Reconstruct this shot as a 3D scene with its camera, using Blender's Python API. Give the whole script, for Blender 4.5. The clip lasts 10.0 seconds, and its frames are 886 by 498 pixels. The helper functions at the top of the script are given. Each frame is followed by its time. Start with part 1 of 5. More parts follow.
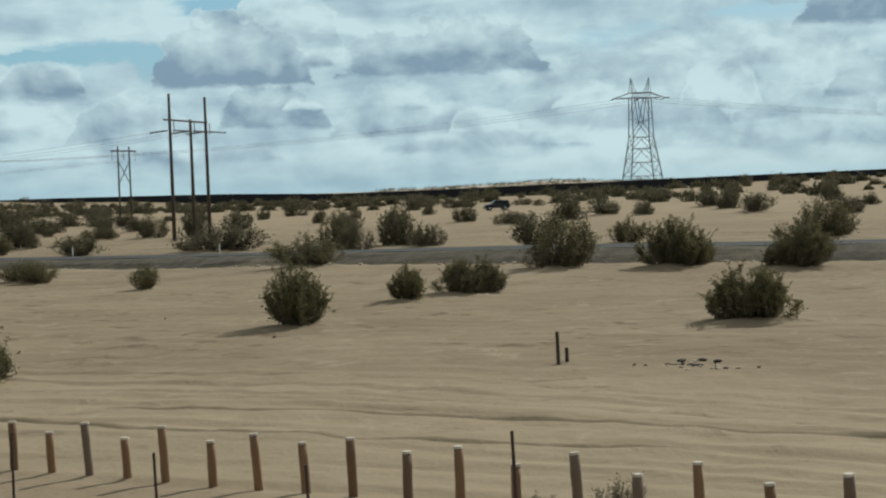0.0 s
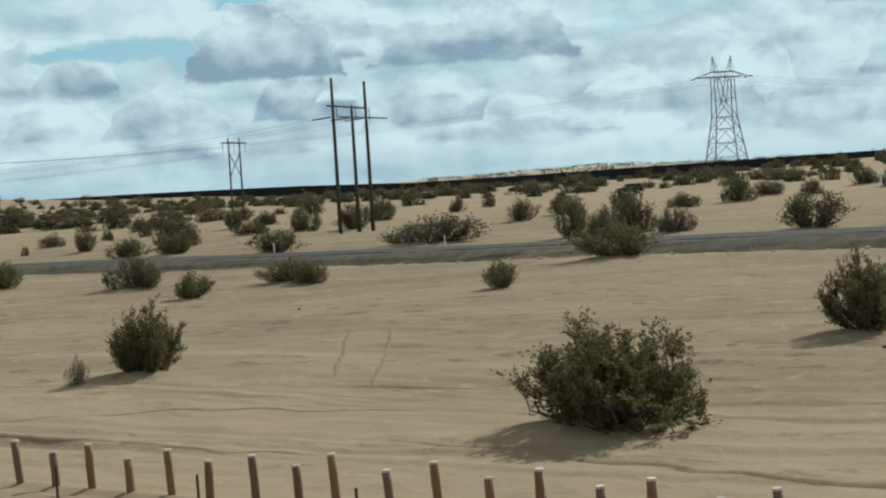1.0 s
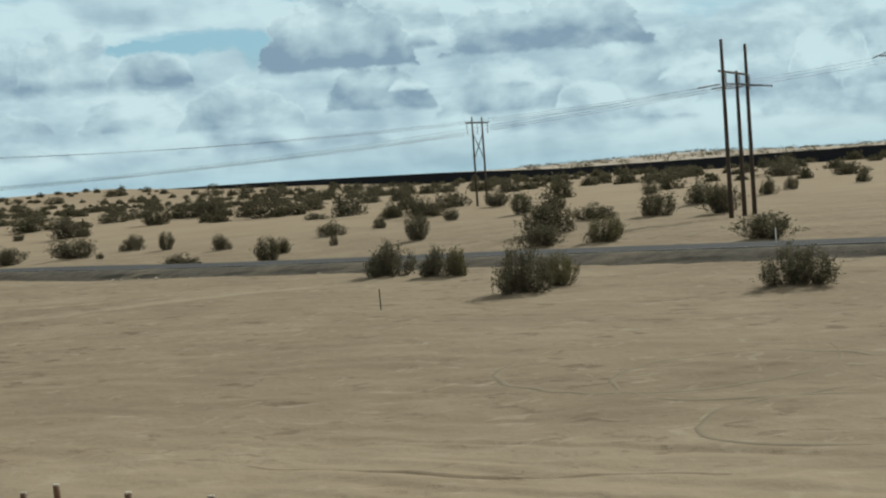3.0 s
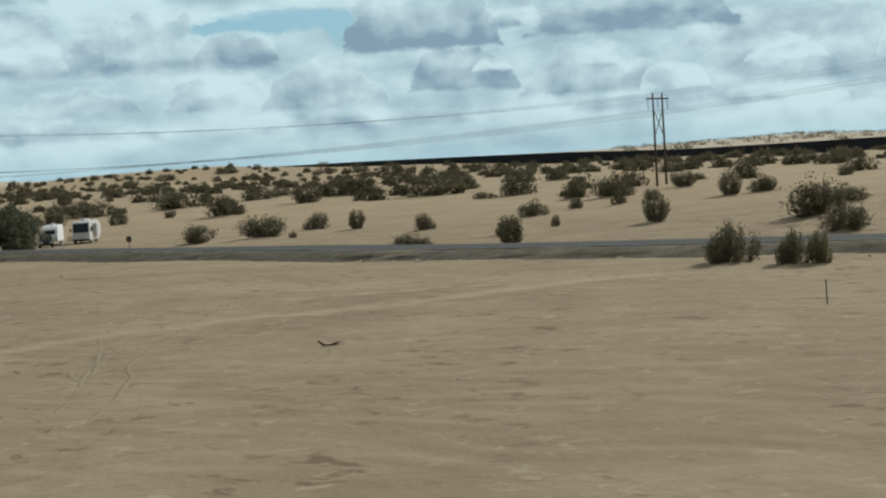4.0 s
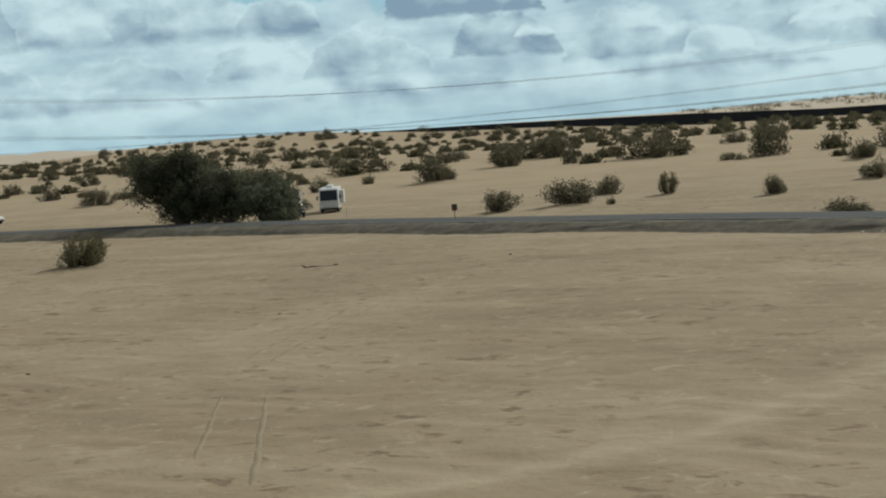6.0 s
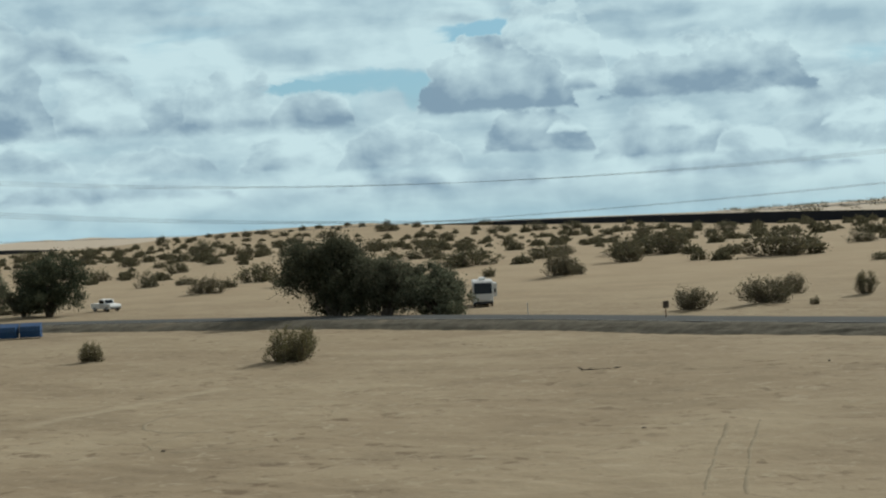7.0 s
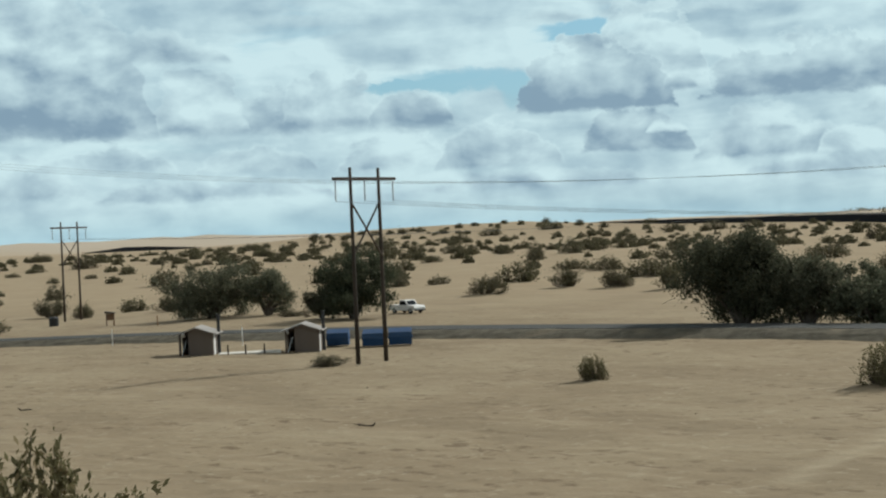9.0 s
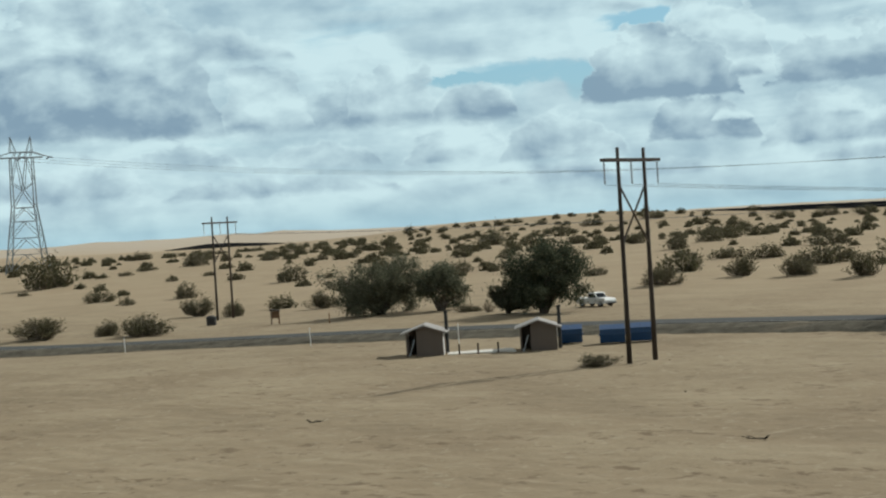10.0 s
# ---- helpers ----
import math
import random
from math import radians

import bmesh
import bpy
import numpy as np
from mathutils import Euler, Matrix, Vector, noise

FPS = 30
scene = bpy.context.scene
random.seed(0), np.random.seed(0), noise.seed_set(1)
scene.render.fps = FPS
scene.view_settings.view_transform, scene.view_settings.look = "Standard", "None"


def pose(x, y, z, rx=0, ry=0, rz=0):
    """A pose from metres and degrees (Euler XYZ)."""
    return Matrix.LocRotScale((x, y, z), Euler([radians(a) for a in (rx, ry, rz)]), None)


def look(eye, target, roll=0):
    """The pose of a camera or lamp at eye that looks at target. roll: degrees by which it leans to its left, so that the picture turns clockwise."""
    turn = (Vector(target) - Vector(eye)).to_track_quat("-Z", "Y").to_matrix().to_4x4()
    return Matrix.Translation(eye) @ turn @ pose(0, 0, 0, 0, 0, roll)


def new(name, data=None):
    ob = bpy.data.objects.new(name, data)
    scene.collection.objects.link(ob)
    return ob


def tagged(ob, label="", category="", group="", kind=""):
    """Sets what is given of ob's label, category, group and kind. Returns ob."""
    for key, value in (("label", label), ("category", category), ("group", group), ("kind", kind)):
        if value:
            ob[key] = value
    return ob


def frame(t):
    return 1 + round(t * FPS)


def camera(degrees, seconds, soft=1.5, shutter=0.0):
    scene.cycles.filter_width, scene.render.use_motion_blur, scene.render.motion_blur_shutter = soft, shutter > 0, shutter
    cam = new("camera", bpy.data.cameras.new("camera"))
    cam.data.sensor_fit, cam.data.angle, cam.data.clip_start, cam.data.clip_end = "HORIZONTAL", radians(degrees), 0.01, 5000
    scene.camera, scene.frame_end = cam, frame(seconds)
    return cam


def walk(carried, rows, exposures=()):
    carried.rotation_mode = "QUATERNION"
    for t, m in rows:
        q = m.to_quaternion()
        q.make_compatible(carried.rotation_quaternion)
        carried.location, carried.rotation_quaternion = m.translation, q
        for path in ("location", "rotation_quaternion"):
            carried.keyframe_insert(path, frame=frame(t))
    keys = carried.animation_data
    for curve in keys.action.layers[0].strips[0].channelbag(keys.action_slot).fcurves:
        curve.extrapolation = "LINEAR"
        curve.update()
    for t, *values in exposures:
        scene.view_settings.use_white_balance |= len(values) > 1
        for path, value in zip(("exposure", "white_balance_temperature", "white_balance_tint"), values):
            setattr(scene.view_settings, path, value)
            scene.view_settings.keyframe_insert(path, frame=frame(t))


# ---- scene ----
# ---- camera ----
cam = camera(30.256, 10.0, soft=2.2)
PATH = [
    (0.0, 0.000, -0.000, 4.500, 88.051, 2.115, 0.002),
    (0.5, -8.229, 5.573, 4.745, 88.218, 2.805, 0.426),
    (1.0, -16.500, 11.071, 4.982, 87.699, 3.570, 1.221),
    (1.5, -24.744, 16.558, 5.241, 86.766, 4.255, 1.969),
    (2.0, -33.028, 22.007, 5.500, 85.939, 4.079, 2.447),
    (2.5, -41.404, 27.573, 5.768, 86.604, 3.665, 2.829),
    (3.0, -49.768, 33.021, 6.037, 87.468, 3.946, 3.783),
    (3.2, -53.113, 35.178, 6.145, 87.486, 4.041, 4.501),
    (4.3, -71.507, 46.817, 6.745, 86.815, 3.346, 7.101),
    (4.5, -74.913, 48.876, 6.847, 86.761, 3.472, 7.304),
    (5.0, -83.509, 53.955, 7.089, 86.013, 4.592, 7.352),
    (5.5, -92.224, 58.935, 7.333, 85.493, 4.413, 7.585),
    (5.7, -95.731, 60.888, 7.430, 85.488, 4.334, 7.899),
    (6.8, -115.183, 71.335, 7.979, 88.758, 2.846, 8.746),
    (7.0, -118.730, 73.200, 8.076, 89.226, 2.869, 9.248),
    (7.5, -127.577, 77.803, 8.315, 89.094, 2.966, 10.841),
    (8.0, -136.574, 82.267, 8.554, 88.939, 3.079, 11.985),
    (8.5, -145.643, 86.581, 8.787, 89.198, 2.670, 12.324),
    (9.0, -154.776, 90.809, 9.019, 89.354, 2.532, 12.679),
    (9.5, -163.935, 94.981, 9.237, 89.152, 3.304, 13.960),
    (10.0, -173.130, 99.020, 9.435, 89.217, 3.496, 14.984),
]
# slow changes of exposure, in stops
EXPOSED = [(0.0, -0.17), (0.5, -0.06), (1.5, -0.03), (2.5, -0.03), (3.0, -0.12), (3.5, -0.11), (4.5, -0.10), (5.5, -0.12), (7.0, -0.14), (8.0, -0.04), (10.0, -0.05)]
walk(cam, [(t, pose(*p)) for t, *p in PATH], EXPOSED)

# ---- world and sun ----
SUN_AZ, SUN_EL = 41.0, 36.0  # degrees; azimuth from +y towards +x


class Nodes:
    """A small writer of node trees."""

    def __init__(self, tree):
        self.tree = tree
        tree.nodes.clear()

    def add(self, kind, operation="", use_clamp=False, interpolation_type="", data_type="", blend_type="", sky_type="", attribute_name=""):
        n = self.tree.nodes.new(kind)
        if operation:
            n.operation, n.use_clamp = operation, use_clamp
        if interpolation_type:
            n.interpolation_type = interpolation_type
        if data_type:
            n.data_type = data_type
        if blend_type:
            n.blend_type = blend_type
        if sky_type:
            n.sky_type, n.sun_disc = sky_type, False
        if attribute_name:
            n.attribute_name = attribute_name
        return n

    def wire(self, out, socket):
        self.tree.links.new(out, socket)

    def put(self, socket, v):
        if isinstance(v, bpy.types.NodeSocket):
            self.wire(v, socket)
        elif v is not None:
            socket.default_value = v

    def math(self, op, a, b=None, c=None, clamp=False):
        n = self.add("ShaderNodeMath", operation=op, use_clamp=clamp)
        for i, v in enumerate((a, b, c)):
            self.put(n.inputs[i], v)
        return n.outputs[0]

    def ramp(self, v, lo, hi, a=0.0, b=1.0):
        n = self.add("ShaderNodeMapRange", interpolation_type="SMOOTHSTEP")
        for i, q in enumerate((v, lo, hi, a, b)):
            self.put(n.inputs[i], q)
        return n.outputs[0]

    def mix(self, f, a, b, blend="MIX"):
        n = self.add("ShaderNodeMix", data_type="RGBA", blend_type=blend)
        self.put(n.inputs[0], f)
        for i, v in ((6, a), (7, b)):
            self.put(n.inputs[i], (*v, 1) if isinstance(v, tuple) and len(v) == 3 else v)
        return n.outputs[2]

    def noise(self, vec, scale, detail=3.0, rough=0.55, warp=0.0):
        n = self.add("ShaderNodeTexNoise")
        self.put(n.inputs["Vector"], vec)
        n.inputs["Scale"].default_value = scale
        n.inputs["Detail"].default_value = detail
        n.inputs["Roughness"].default_value = rough
        n.inputs["Distortion"].default_value = warp
        return n.outputs["Fac"]

    def stretch(self, vec, scale, rot=(0, 0, 0), loc=(0, 0, 0)):
        n = self.add("ShaderNodeMapping")
        self.put(n.inputs["Vector"], vec)
        n.inputs["Scale"].default_value = scale
        n.inputs["Rotation"].default_value = rot
        n.inputs["Location"].default_value = loc
        return n.outputs[0]


def build_sky():
    world = bpy.data.worlds.new("sky")
    scene.world = world
    world.use_nodes = True
    g = Nodes(world.node_tree)
    way = g.add("ShaderNodeTexCoord").outputs["Generated"]
    xyz = g.add("ShaderNodeSeparateXYZ")
    g.wire(way, xyz.inputs[0])
    x, y, z = xyz.outputs
    az = g.math("MULTIPLY", g.math("ARCTAN2", x, y), 180 / math.pi)
    el = g.math("MULTIPLY", g.math("ARCSINE", z), 180 / math.pi)
    sky = g.add("ShaderNodeTexSky", sky_type="NISHITA")
    sky.sun_elevation, sky.sun_rotation = radians(SUN_EL), radians(SUN_AZ)
    blue = g.mix(1.0, sky.outputs[0], (0.105, 0.105, 0.105), "MULTIPLY")
    plane = g.add("ShaderNodeCombineXYZ")
    g.put(plane.inputs[0], az)
    g.put(plane.inputs[1], g.math("MULTIPLY", el, 1.5))
    flat_ = plane.outputs[0]

    def field(scale, detail, rough, warp, loc, squash=(1, 1, 1)):
        return g.noise(g.stretch(flat_, squash, loc=loc), scale, detail, rough, warp)

    puff = field(0.80, 6, 0.60, 0.25, (40, 7, 0))
    lump = field(0.42, 3, 0.50, 0.0, (9, 60, 0))
    # light falls from the upper right: the rise of a field that way gives the relief
    here_ = field(0.42, 5, 0.50, 0.2, (70, 20, 0))
    there = field(0.42, 5, 0.50, 0.2, (70.5, 20.7, 0))
    relief = g.math("MULTIPLY", g.math("SUBTRACT", there, here_), 2.6)
    streak = field(0.22, 4, 0.5, 0.3, (3, 90, 0), (0.6, 1.9, 1))
    wisp = field(0.30, 5, 0.58, 0.5, (15, 33, 0), (0.55, 1.6, 1))
    edge = g.math("MULTIPLY", g.math("SUBTRACT", puff, 0.5), 3.0)
    swell = g.math("ADD", g.math("MULTIPLY", lump, 1.3), 0.35)

    WHITE_CLOUD, GREY_CLOUD = (0.645, 0.850, 0.890), (0.240, 0.365, 0.470)
    # high veil with gaps of blue: azimuth, elevation, half width, half height
    veil = g.math("ADD", g.math("MULTIPLY", wisp, 1.6), 0.12)
    for a, e, w, h in ((-11.9, 5.25, 2.7, 0.42), (-7.3, 6.75, 1.7, 0.30), (6.9, 5.30, 2.1, 0.42), (11.2, 5.75, 1.8, 0.32), (-9.9, 4.6, 0.5, 0.6), (-14.0, 5.0, 1.6, 0.2)):
        v = g.math("DIVIDE", g.math("SUBTRACT", az, a), w)
        u = g.math("DIVIDE", g.math("ADD", g.math("SUBTRACT", el, e), g.math("MULTIPLY", edge, 0.35)), h)
        r = g.math("ADD", g.math("MULTIPLY", v, v), g.math("MULTIPLY", u, u))
        veil = g.math("SUBTRACT", veil, g.ramp(r, 0.0, 2.2, 0.60, 0.0))
    col = g.mix(0.6, blue, (0.17, 0.52, 0.71))
    col = g.mix(g.ramp(el, -0.5, 2.0, 0.75, 0.0), col, (0.40, 0.66, 0.78))
    dull = g.math("ADD", g.math("MULTIPLY", relief, 0.7), g.ramp(streak, 0.32, 0.68, -0.05, 0.75), clamp=True)
    col = g.mix(g.math("MULTIPLY", g.ramp(veil, 0.22, 0.80), g.ramp(el, 0.0, 1.5, 0.40, 0.96)), col, g.mix(dull, WHITE_CLOUD, (0.36, 0.52, 0.61)))
    # heaps, the far ones first: azimuth, elevation of the flat base, half width, height, greyness, softness of the edge
    heaps = [(-28.0, 1.5, 3.6, 1.3, 0.62, 0.5), (-20.5, 1.3, 4.6, 0.9, 0.62, 0.5), (-9.2, 1.25, 4.4, 0.8, 0.58, 0.5), (1.5, 1.3, 4.6, 0.8, 0.55, 0.5), (11.0, 1.1, 4.4, 1.0, 0.58, 0.5),
             (-24.3, 2.35, 2.6, 1.0, 0.45, 0.4), (-19.0, 2.2, 2.4, 1.0, 0.62, 0.4), (-14.3, 2.15, 2.1, 1.3, 0.38, 0.35), (-10.6, 2.05, 2.4, 1.4, 0.60, 0.4),
             (-1.2, 1.95, 2.8, 1.5, 0.62, 0.5), (3.9, 2.1, 2.4, 1.3, 0.60, 0.5), (7.6, 1.9, 2.6, 1.4, 0.50, 0.5), (12.6, 2.0, 2.6, 1.5, 0.40, 0.5),
             (-5.8, 2.35, 2.1, 1.5, 0.95, 0.35), (-4.75, 3.05, 0.80, 0.42, 0.02, 0.2), (-1.0, 2.85, 0.9, 0.5, 0.75, 0.4), (1.5, 2.0, 1.3, 0.9, 0.05, 0.35),
             (6.4, 3.2, 5.2, 1.6, 0.55, 0.9), (5.3, 2.75, 1.5, 0.7, 0.10, 0.25), (9.7, 2.6, 1.5, 1.4, 0.15, 0.3), (14.9, 2.65, 1.9, 1.3, 0.75, 0.5), (12.4, 3.8, 2.8, 1.3, 0.45, 0.6),
             (14.3, 5.15, 2.2, 1.5, 1.05, 0.4), (-18.6, 3.42, 7.4, 1.5, 0.95, 0.8), (-16.4, 3.9, 1.8, 1.9, 0.35, 0.6), (-21.0, 3.7, 1.8, 2.0, 0.40, 0.6),
             (-27.0, 3.50, 4.8, 4.9, 0.72, 0.6), (-27.0, 3.55, 4.0, 3.0, 1.0, 1.2), (-22.4, 6.0, 2.9, 1.2, 0.62, 0.6), (-13.6, 3.72, 1.6, 1.25, 0.85, 0.35), (9.6, 3.9, 4.6, 1.7, 0.42, 1.0),
             (-5.3, 4.4, 2.2, 2.9, 0.42, 0.4), (-7.2, 3.86, 2.9, 2.3, 0.95, 0.3), (-4.2, 4.45, 0.7, 0.6, 1.0, 0.4), (0.1, 4.05, 3.9, 1.85, 0.90, 0.35), (-6.0, 7.0, 5.0, 0.6, 0.30, 0.7)]
    for a, base, half, high, amp, soft in heaps:
        v = g.math("DIVIDE", g.math("SUBTRACT", az, a), half)
        v2 = g.math("MULTIPLY", v, v)
        top = g.math("MULTIPLY", g.math("MULTIPLY", g.math("SUBTRACT", 1.0, g.math("POWER", v2, 1.9)), 1.2 * high), swell)
        h = g.math("SUBTRACT", el, base)
        rise = g.math("ADD", g.math("SUBTRACT", top, h), g.math("MULTIPLY", edge, min(1.0, 0.5 * high)))
        under = g.math("ADD", g.math("MULTIPLY", h, 1.6), g.math("MULTIPLY", edge, 0.30))
        inside = g.math("MINIMUM", rise, under)
        share = g.math("DIVIDE", h, high)
        shade = g.math("MULTIPLY", g.ramp(share, 0.0, 1.05, 1.0, 0.42), amp)
        shade = g.math("ADD", shade, g.math("MULTIPLY", relief, 0.85))
        rim = g.ramp(rise, 0.0, 0.45, 0.42, 0.0)
        shade = g.math("SUBTRACT", shade, rim, clamp=True)
        col = g.mix(g.math("MULTIPLY", g.ramp(inside, 0.0, soft), 0.93), col, g.mix(shade, WHITE_CLOUD, GREY_CLOUD))
    # unseen thick cloud overhead, added neutral and dim to cut the blue fill
    unseen_deck = g.noise(g.stretch(way, (1, 1, 1)), 3.0, 4, 0.5)
    col = g.mix(g.ramp(el, 9.0, 24.0, 0.0, 0.9), col, g.mix(unseen_deck, (0.25, 0.26, 0.26), (0.38, 0.39, 0.38)))
    bg = g.add("ShaderNodeBackground")
    g.put(bg.inputs[0], col)
    bg.inputs[1].default_value = SKY_LEVEL
    out = g.add("ShaderNodeOutputWorld")
    g.wire(bg.outputs[0], out.inputs[0])


SKY_LEVEL = 0.98
build_sky()
sun = new("sun", bpy.data.lights.new("sun", "SUN"))
sun.data.energy, sun.data.angle, sun.data.color = 4.0, radians(1.0), (0.965, 0.970, 0.915)
SUN_WAY = Vector((math.sin(radians(SUN_AZ)) * math.cos(radians(SUN_EL)), math.cos(radians(SUN_AZ)) * math.cos(radians(SUN_EL)), math.sin(radians(SUN_EL))))
sun.matrix_world = look(SUN_WAY * 200, (0, 0, 0))


# ---- materials ----
def material(name, build):
    m = bpy.data.materials.new(name)
    m.use_nodes = True
    g = Nodes(m.node_tree)
    bsdf = g.add("ShaderNodeBsdfPrincipled")
    out = g.add("ShaderNodeOutputMaterial")
    g.wire(bsdf.outputs[0], out.inputs[0])
    build(g, bsdf)
    return m


def here(g):
    return g.add("ShaderNodeTexCoord").outputs["Object"]


def place(g):
    return g.add("ShaderNodeNewGeometry").outputs["Position"]


def bump(g, bsdf, height, strength, distance):
    b = g.add("ShaderNodeBump")
    b.inputs["Strength"].default_value = strength
    b.inputs["Distance"].default_value = distance
    g.put(b.inputs["Height"], height)
    g.wire(b.outputs[0], bsdf.inputs["Normal"])


def plain(name, c, rough=0.6, metal=0.0, vary=0.18, scale=3.0, grain=40.0, depth=0.004, random=0.0, gloss=0.5):
    """Paint, metal, wood or stone of one colour with stains, grain and fine relief."""

    def build(g, b):
        p = here(g)
        a, f = g.noise(p, scale, 4), g.noise(p, grain, 3)
        k = g.math("ADD", g.math("MULTIPLY", a, vary * 2), g.math("MULTIPLY", f, vary))
        k = g.math("ADD", k, 1 - 1.5 * vary)
        if random:
            info = g.add("ShaderNodeObjectInfo").outputs["Random"]
            k = g.math("MULTIPLY", k, g.math("ADD", g.math("MULTIPLY", info, 2 * random), 1 - random))
        g.put(b.inputs["Base Color"], g.mix(1.0, c, g_rgb(g, k), "MULTIPLY"))
        g.put(b.inputs["Roughness"], g.math("ADD", g.math("MULTIPLY", a, 0.25), rough - 0.12))
        b.inputs["Metallic"].default_value = metal
        b.inputs["Specular IOR Level"].default_value = gloss
        bump(g, b, f, 0.5, depth)

    return material(name, build)


def g_rgb(g, v):
    n = g.add("ShaderNodeCombineColor")
    for i in range(3):
        g.wire(v, n.inputs[i])
    return n.outputs[0]


def sand_build(g, b):
    p = place(g)
    turned = g.stretch(p, (1, 1, 1), rot=(0, 0, radians(31)))
    streak = g.noise(g.stretch(turned, (0.5, 1.0, 1.0)), 0.25, 5, 0.6, 0.6)
    patch = g.noise(p, 0.045, 5, 0.55)
    lump = g.noise(p, 0.7, 6, 0.6)
    fine = g.noise(p, 2.6, 4, 0.6)
    blotch = g.noise(g.stretch(turned, (0.6, 1.0, 1.0), loc=(8, 2, 0)), 0.16, 4, 0.6, 0.5)
    grain = g.noise(p, 26.0, 2)
    # dark dashes: shade of small sand lumps put into the colour, also dented
    dent_shade = g.ramp(g.noise(g.stretch(turned, (0.75, 1.0, 1.0), loc=(17, 3, 0)), 0.95, 5, 0.64, 0.4), 0.555, 0.66)
    dent_shade = g.math("MULTIPLY", dent_shade, g.ramp(g.noise(g.stretch(p, (1, 1, 1), loc=(60, 9, 0)), 0.11, 3, 0.5), 0.38, 0.60, 0.30, 1.0))
    pale = g.ramp(g.noise(g.stretch(p, (1, 1, 1), loc=(5, 31, 0)), 0.75, 4, 0.60, 1.4), 0.57, 0.68)
    col = g.mix(g.ramp(patch, 0.3, 0.7), (0.245, 0.191, 0.126), (0.288, 0.232, 0.154))
    col = g.mix(g.math("MULTIPLY", g.ramp(streak, 0.38, 0.68), 0.22), col, (0.206, 0.159, 0.104))
    col = g.mix(g.math("MULTIPLY", g.ramp(lump, 0.50, 0.72), 0.30), col, (0.334, 0.276, 0.192))
    col = g.mix(g.math("MULTIPLY", g.ramp(blotch, 0.50, 0.66), 0.42), col, (0.194, 0.152, 0.101))
    col = g.mix(g.math("MULTIPLY", g.ramp(blotch, 0.50, 0.34), 0.32), col, (0.357, 0.296, 0.202))
    near = g.add("ShaderNodeAttribute", attribute_name="plain").outputs["Fac"]
    col = g.mix(g.math("MULTIPLY", g.math("MULTIPLY", pale, near), 0.55), col, (0.367, 0.314, 0.222))
    col = g.mix(g.math("MULTIPLY", g.math("MULTIPLY", dent_shade, near), 0.68), col, (0.121, 0.084, 0.055))
    track = g.add("ShaderNodeAttribute", attribute_name="track").outputs["Fac"]
    col = g.mix(g.math("MULTIPLY", track, g.ramp(lump, 0.25, 0.55, 0.3, 0.75)), col, (0.359, 0.301, 0.209))
    # the pressed ruts are also darkened: their shade is put into the colour
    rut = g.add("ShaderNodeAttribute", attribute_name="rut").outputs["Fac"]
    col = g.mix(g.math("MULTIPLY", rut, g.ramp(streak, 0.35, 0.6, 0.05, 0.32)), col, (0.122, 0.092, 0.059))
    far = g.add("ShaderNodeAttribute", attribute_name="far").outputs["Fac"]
    bank = g.add("ShaderNodeAttribute", attribute_name="bank").outputs["Fac"]
    col = g.mix(g.math("MULTIPLY", bank, 0.40), col, (0.390, 0.318, 0.215))
    verge = g.add("ShaderNodeAttribute", attribute_name="verge").outputs["Fac"]
    clods = g.ramp(g.noise(p, 5.0, 4, 0.6), 0.54, 0.66)
    col = g.mix(g.math("MULTIPLY", verge, 0.62), col, g.mix(g.math("MULTIPLY", clods, 0.7), (0.252, 0.192, 0.130), (0.135, 0.100, 0.068)))
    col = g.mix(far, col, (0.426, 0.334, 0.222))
    # far dunes pale with distance: haze put into the sand colour
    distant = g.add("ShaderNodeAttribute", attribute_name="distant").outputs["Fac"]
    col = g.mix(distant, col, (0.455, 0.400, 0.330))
    g.put(b.inputs["Base Color"], g.mix(0.12, col, g_rgb(g, grain), "OVERLAY"))
    b.inputs["Roughness"].default_value = 0.95
    b.inputs["Specular IOR Level"].default_value = 0.05
    h = g.math("ADD", g.math("MULTIPLY", fine, 0.13), g.math("MULTIPLY", lump, 0.9))
    h = g.math("SUBTRACT", h, g.math("MULTIPLY", g.math("ADD", dent_shade, rut), 0.10))
    bump(g, b, h, 0.55, 0.24)


def track_build(g, b):
    p = place(g)
    lump, fine = g.noise(p, 0.7, 5, 0.6), g.noise(p, 6.0, 3)
    col = g.mix(lump, (0.215, 0.176, 0.118), (0.285, 0.240, 0.168))
    col = g.mix(g.math("MULTIPLY", fine, 0.3), col, (0.196, 0.158, 0.103))
    g.put(b.inputs["Base Color"], col)
    b.inputs["Roughness"].default_value = 0.95
    b.inputs["Specular IOR Level"].default_value = 0.05
    bump(g, b, fine, 0.5, 0.05)


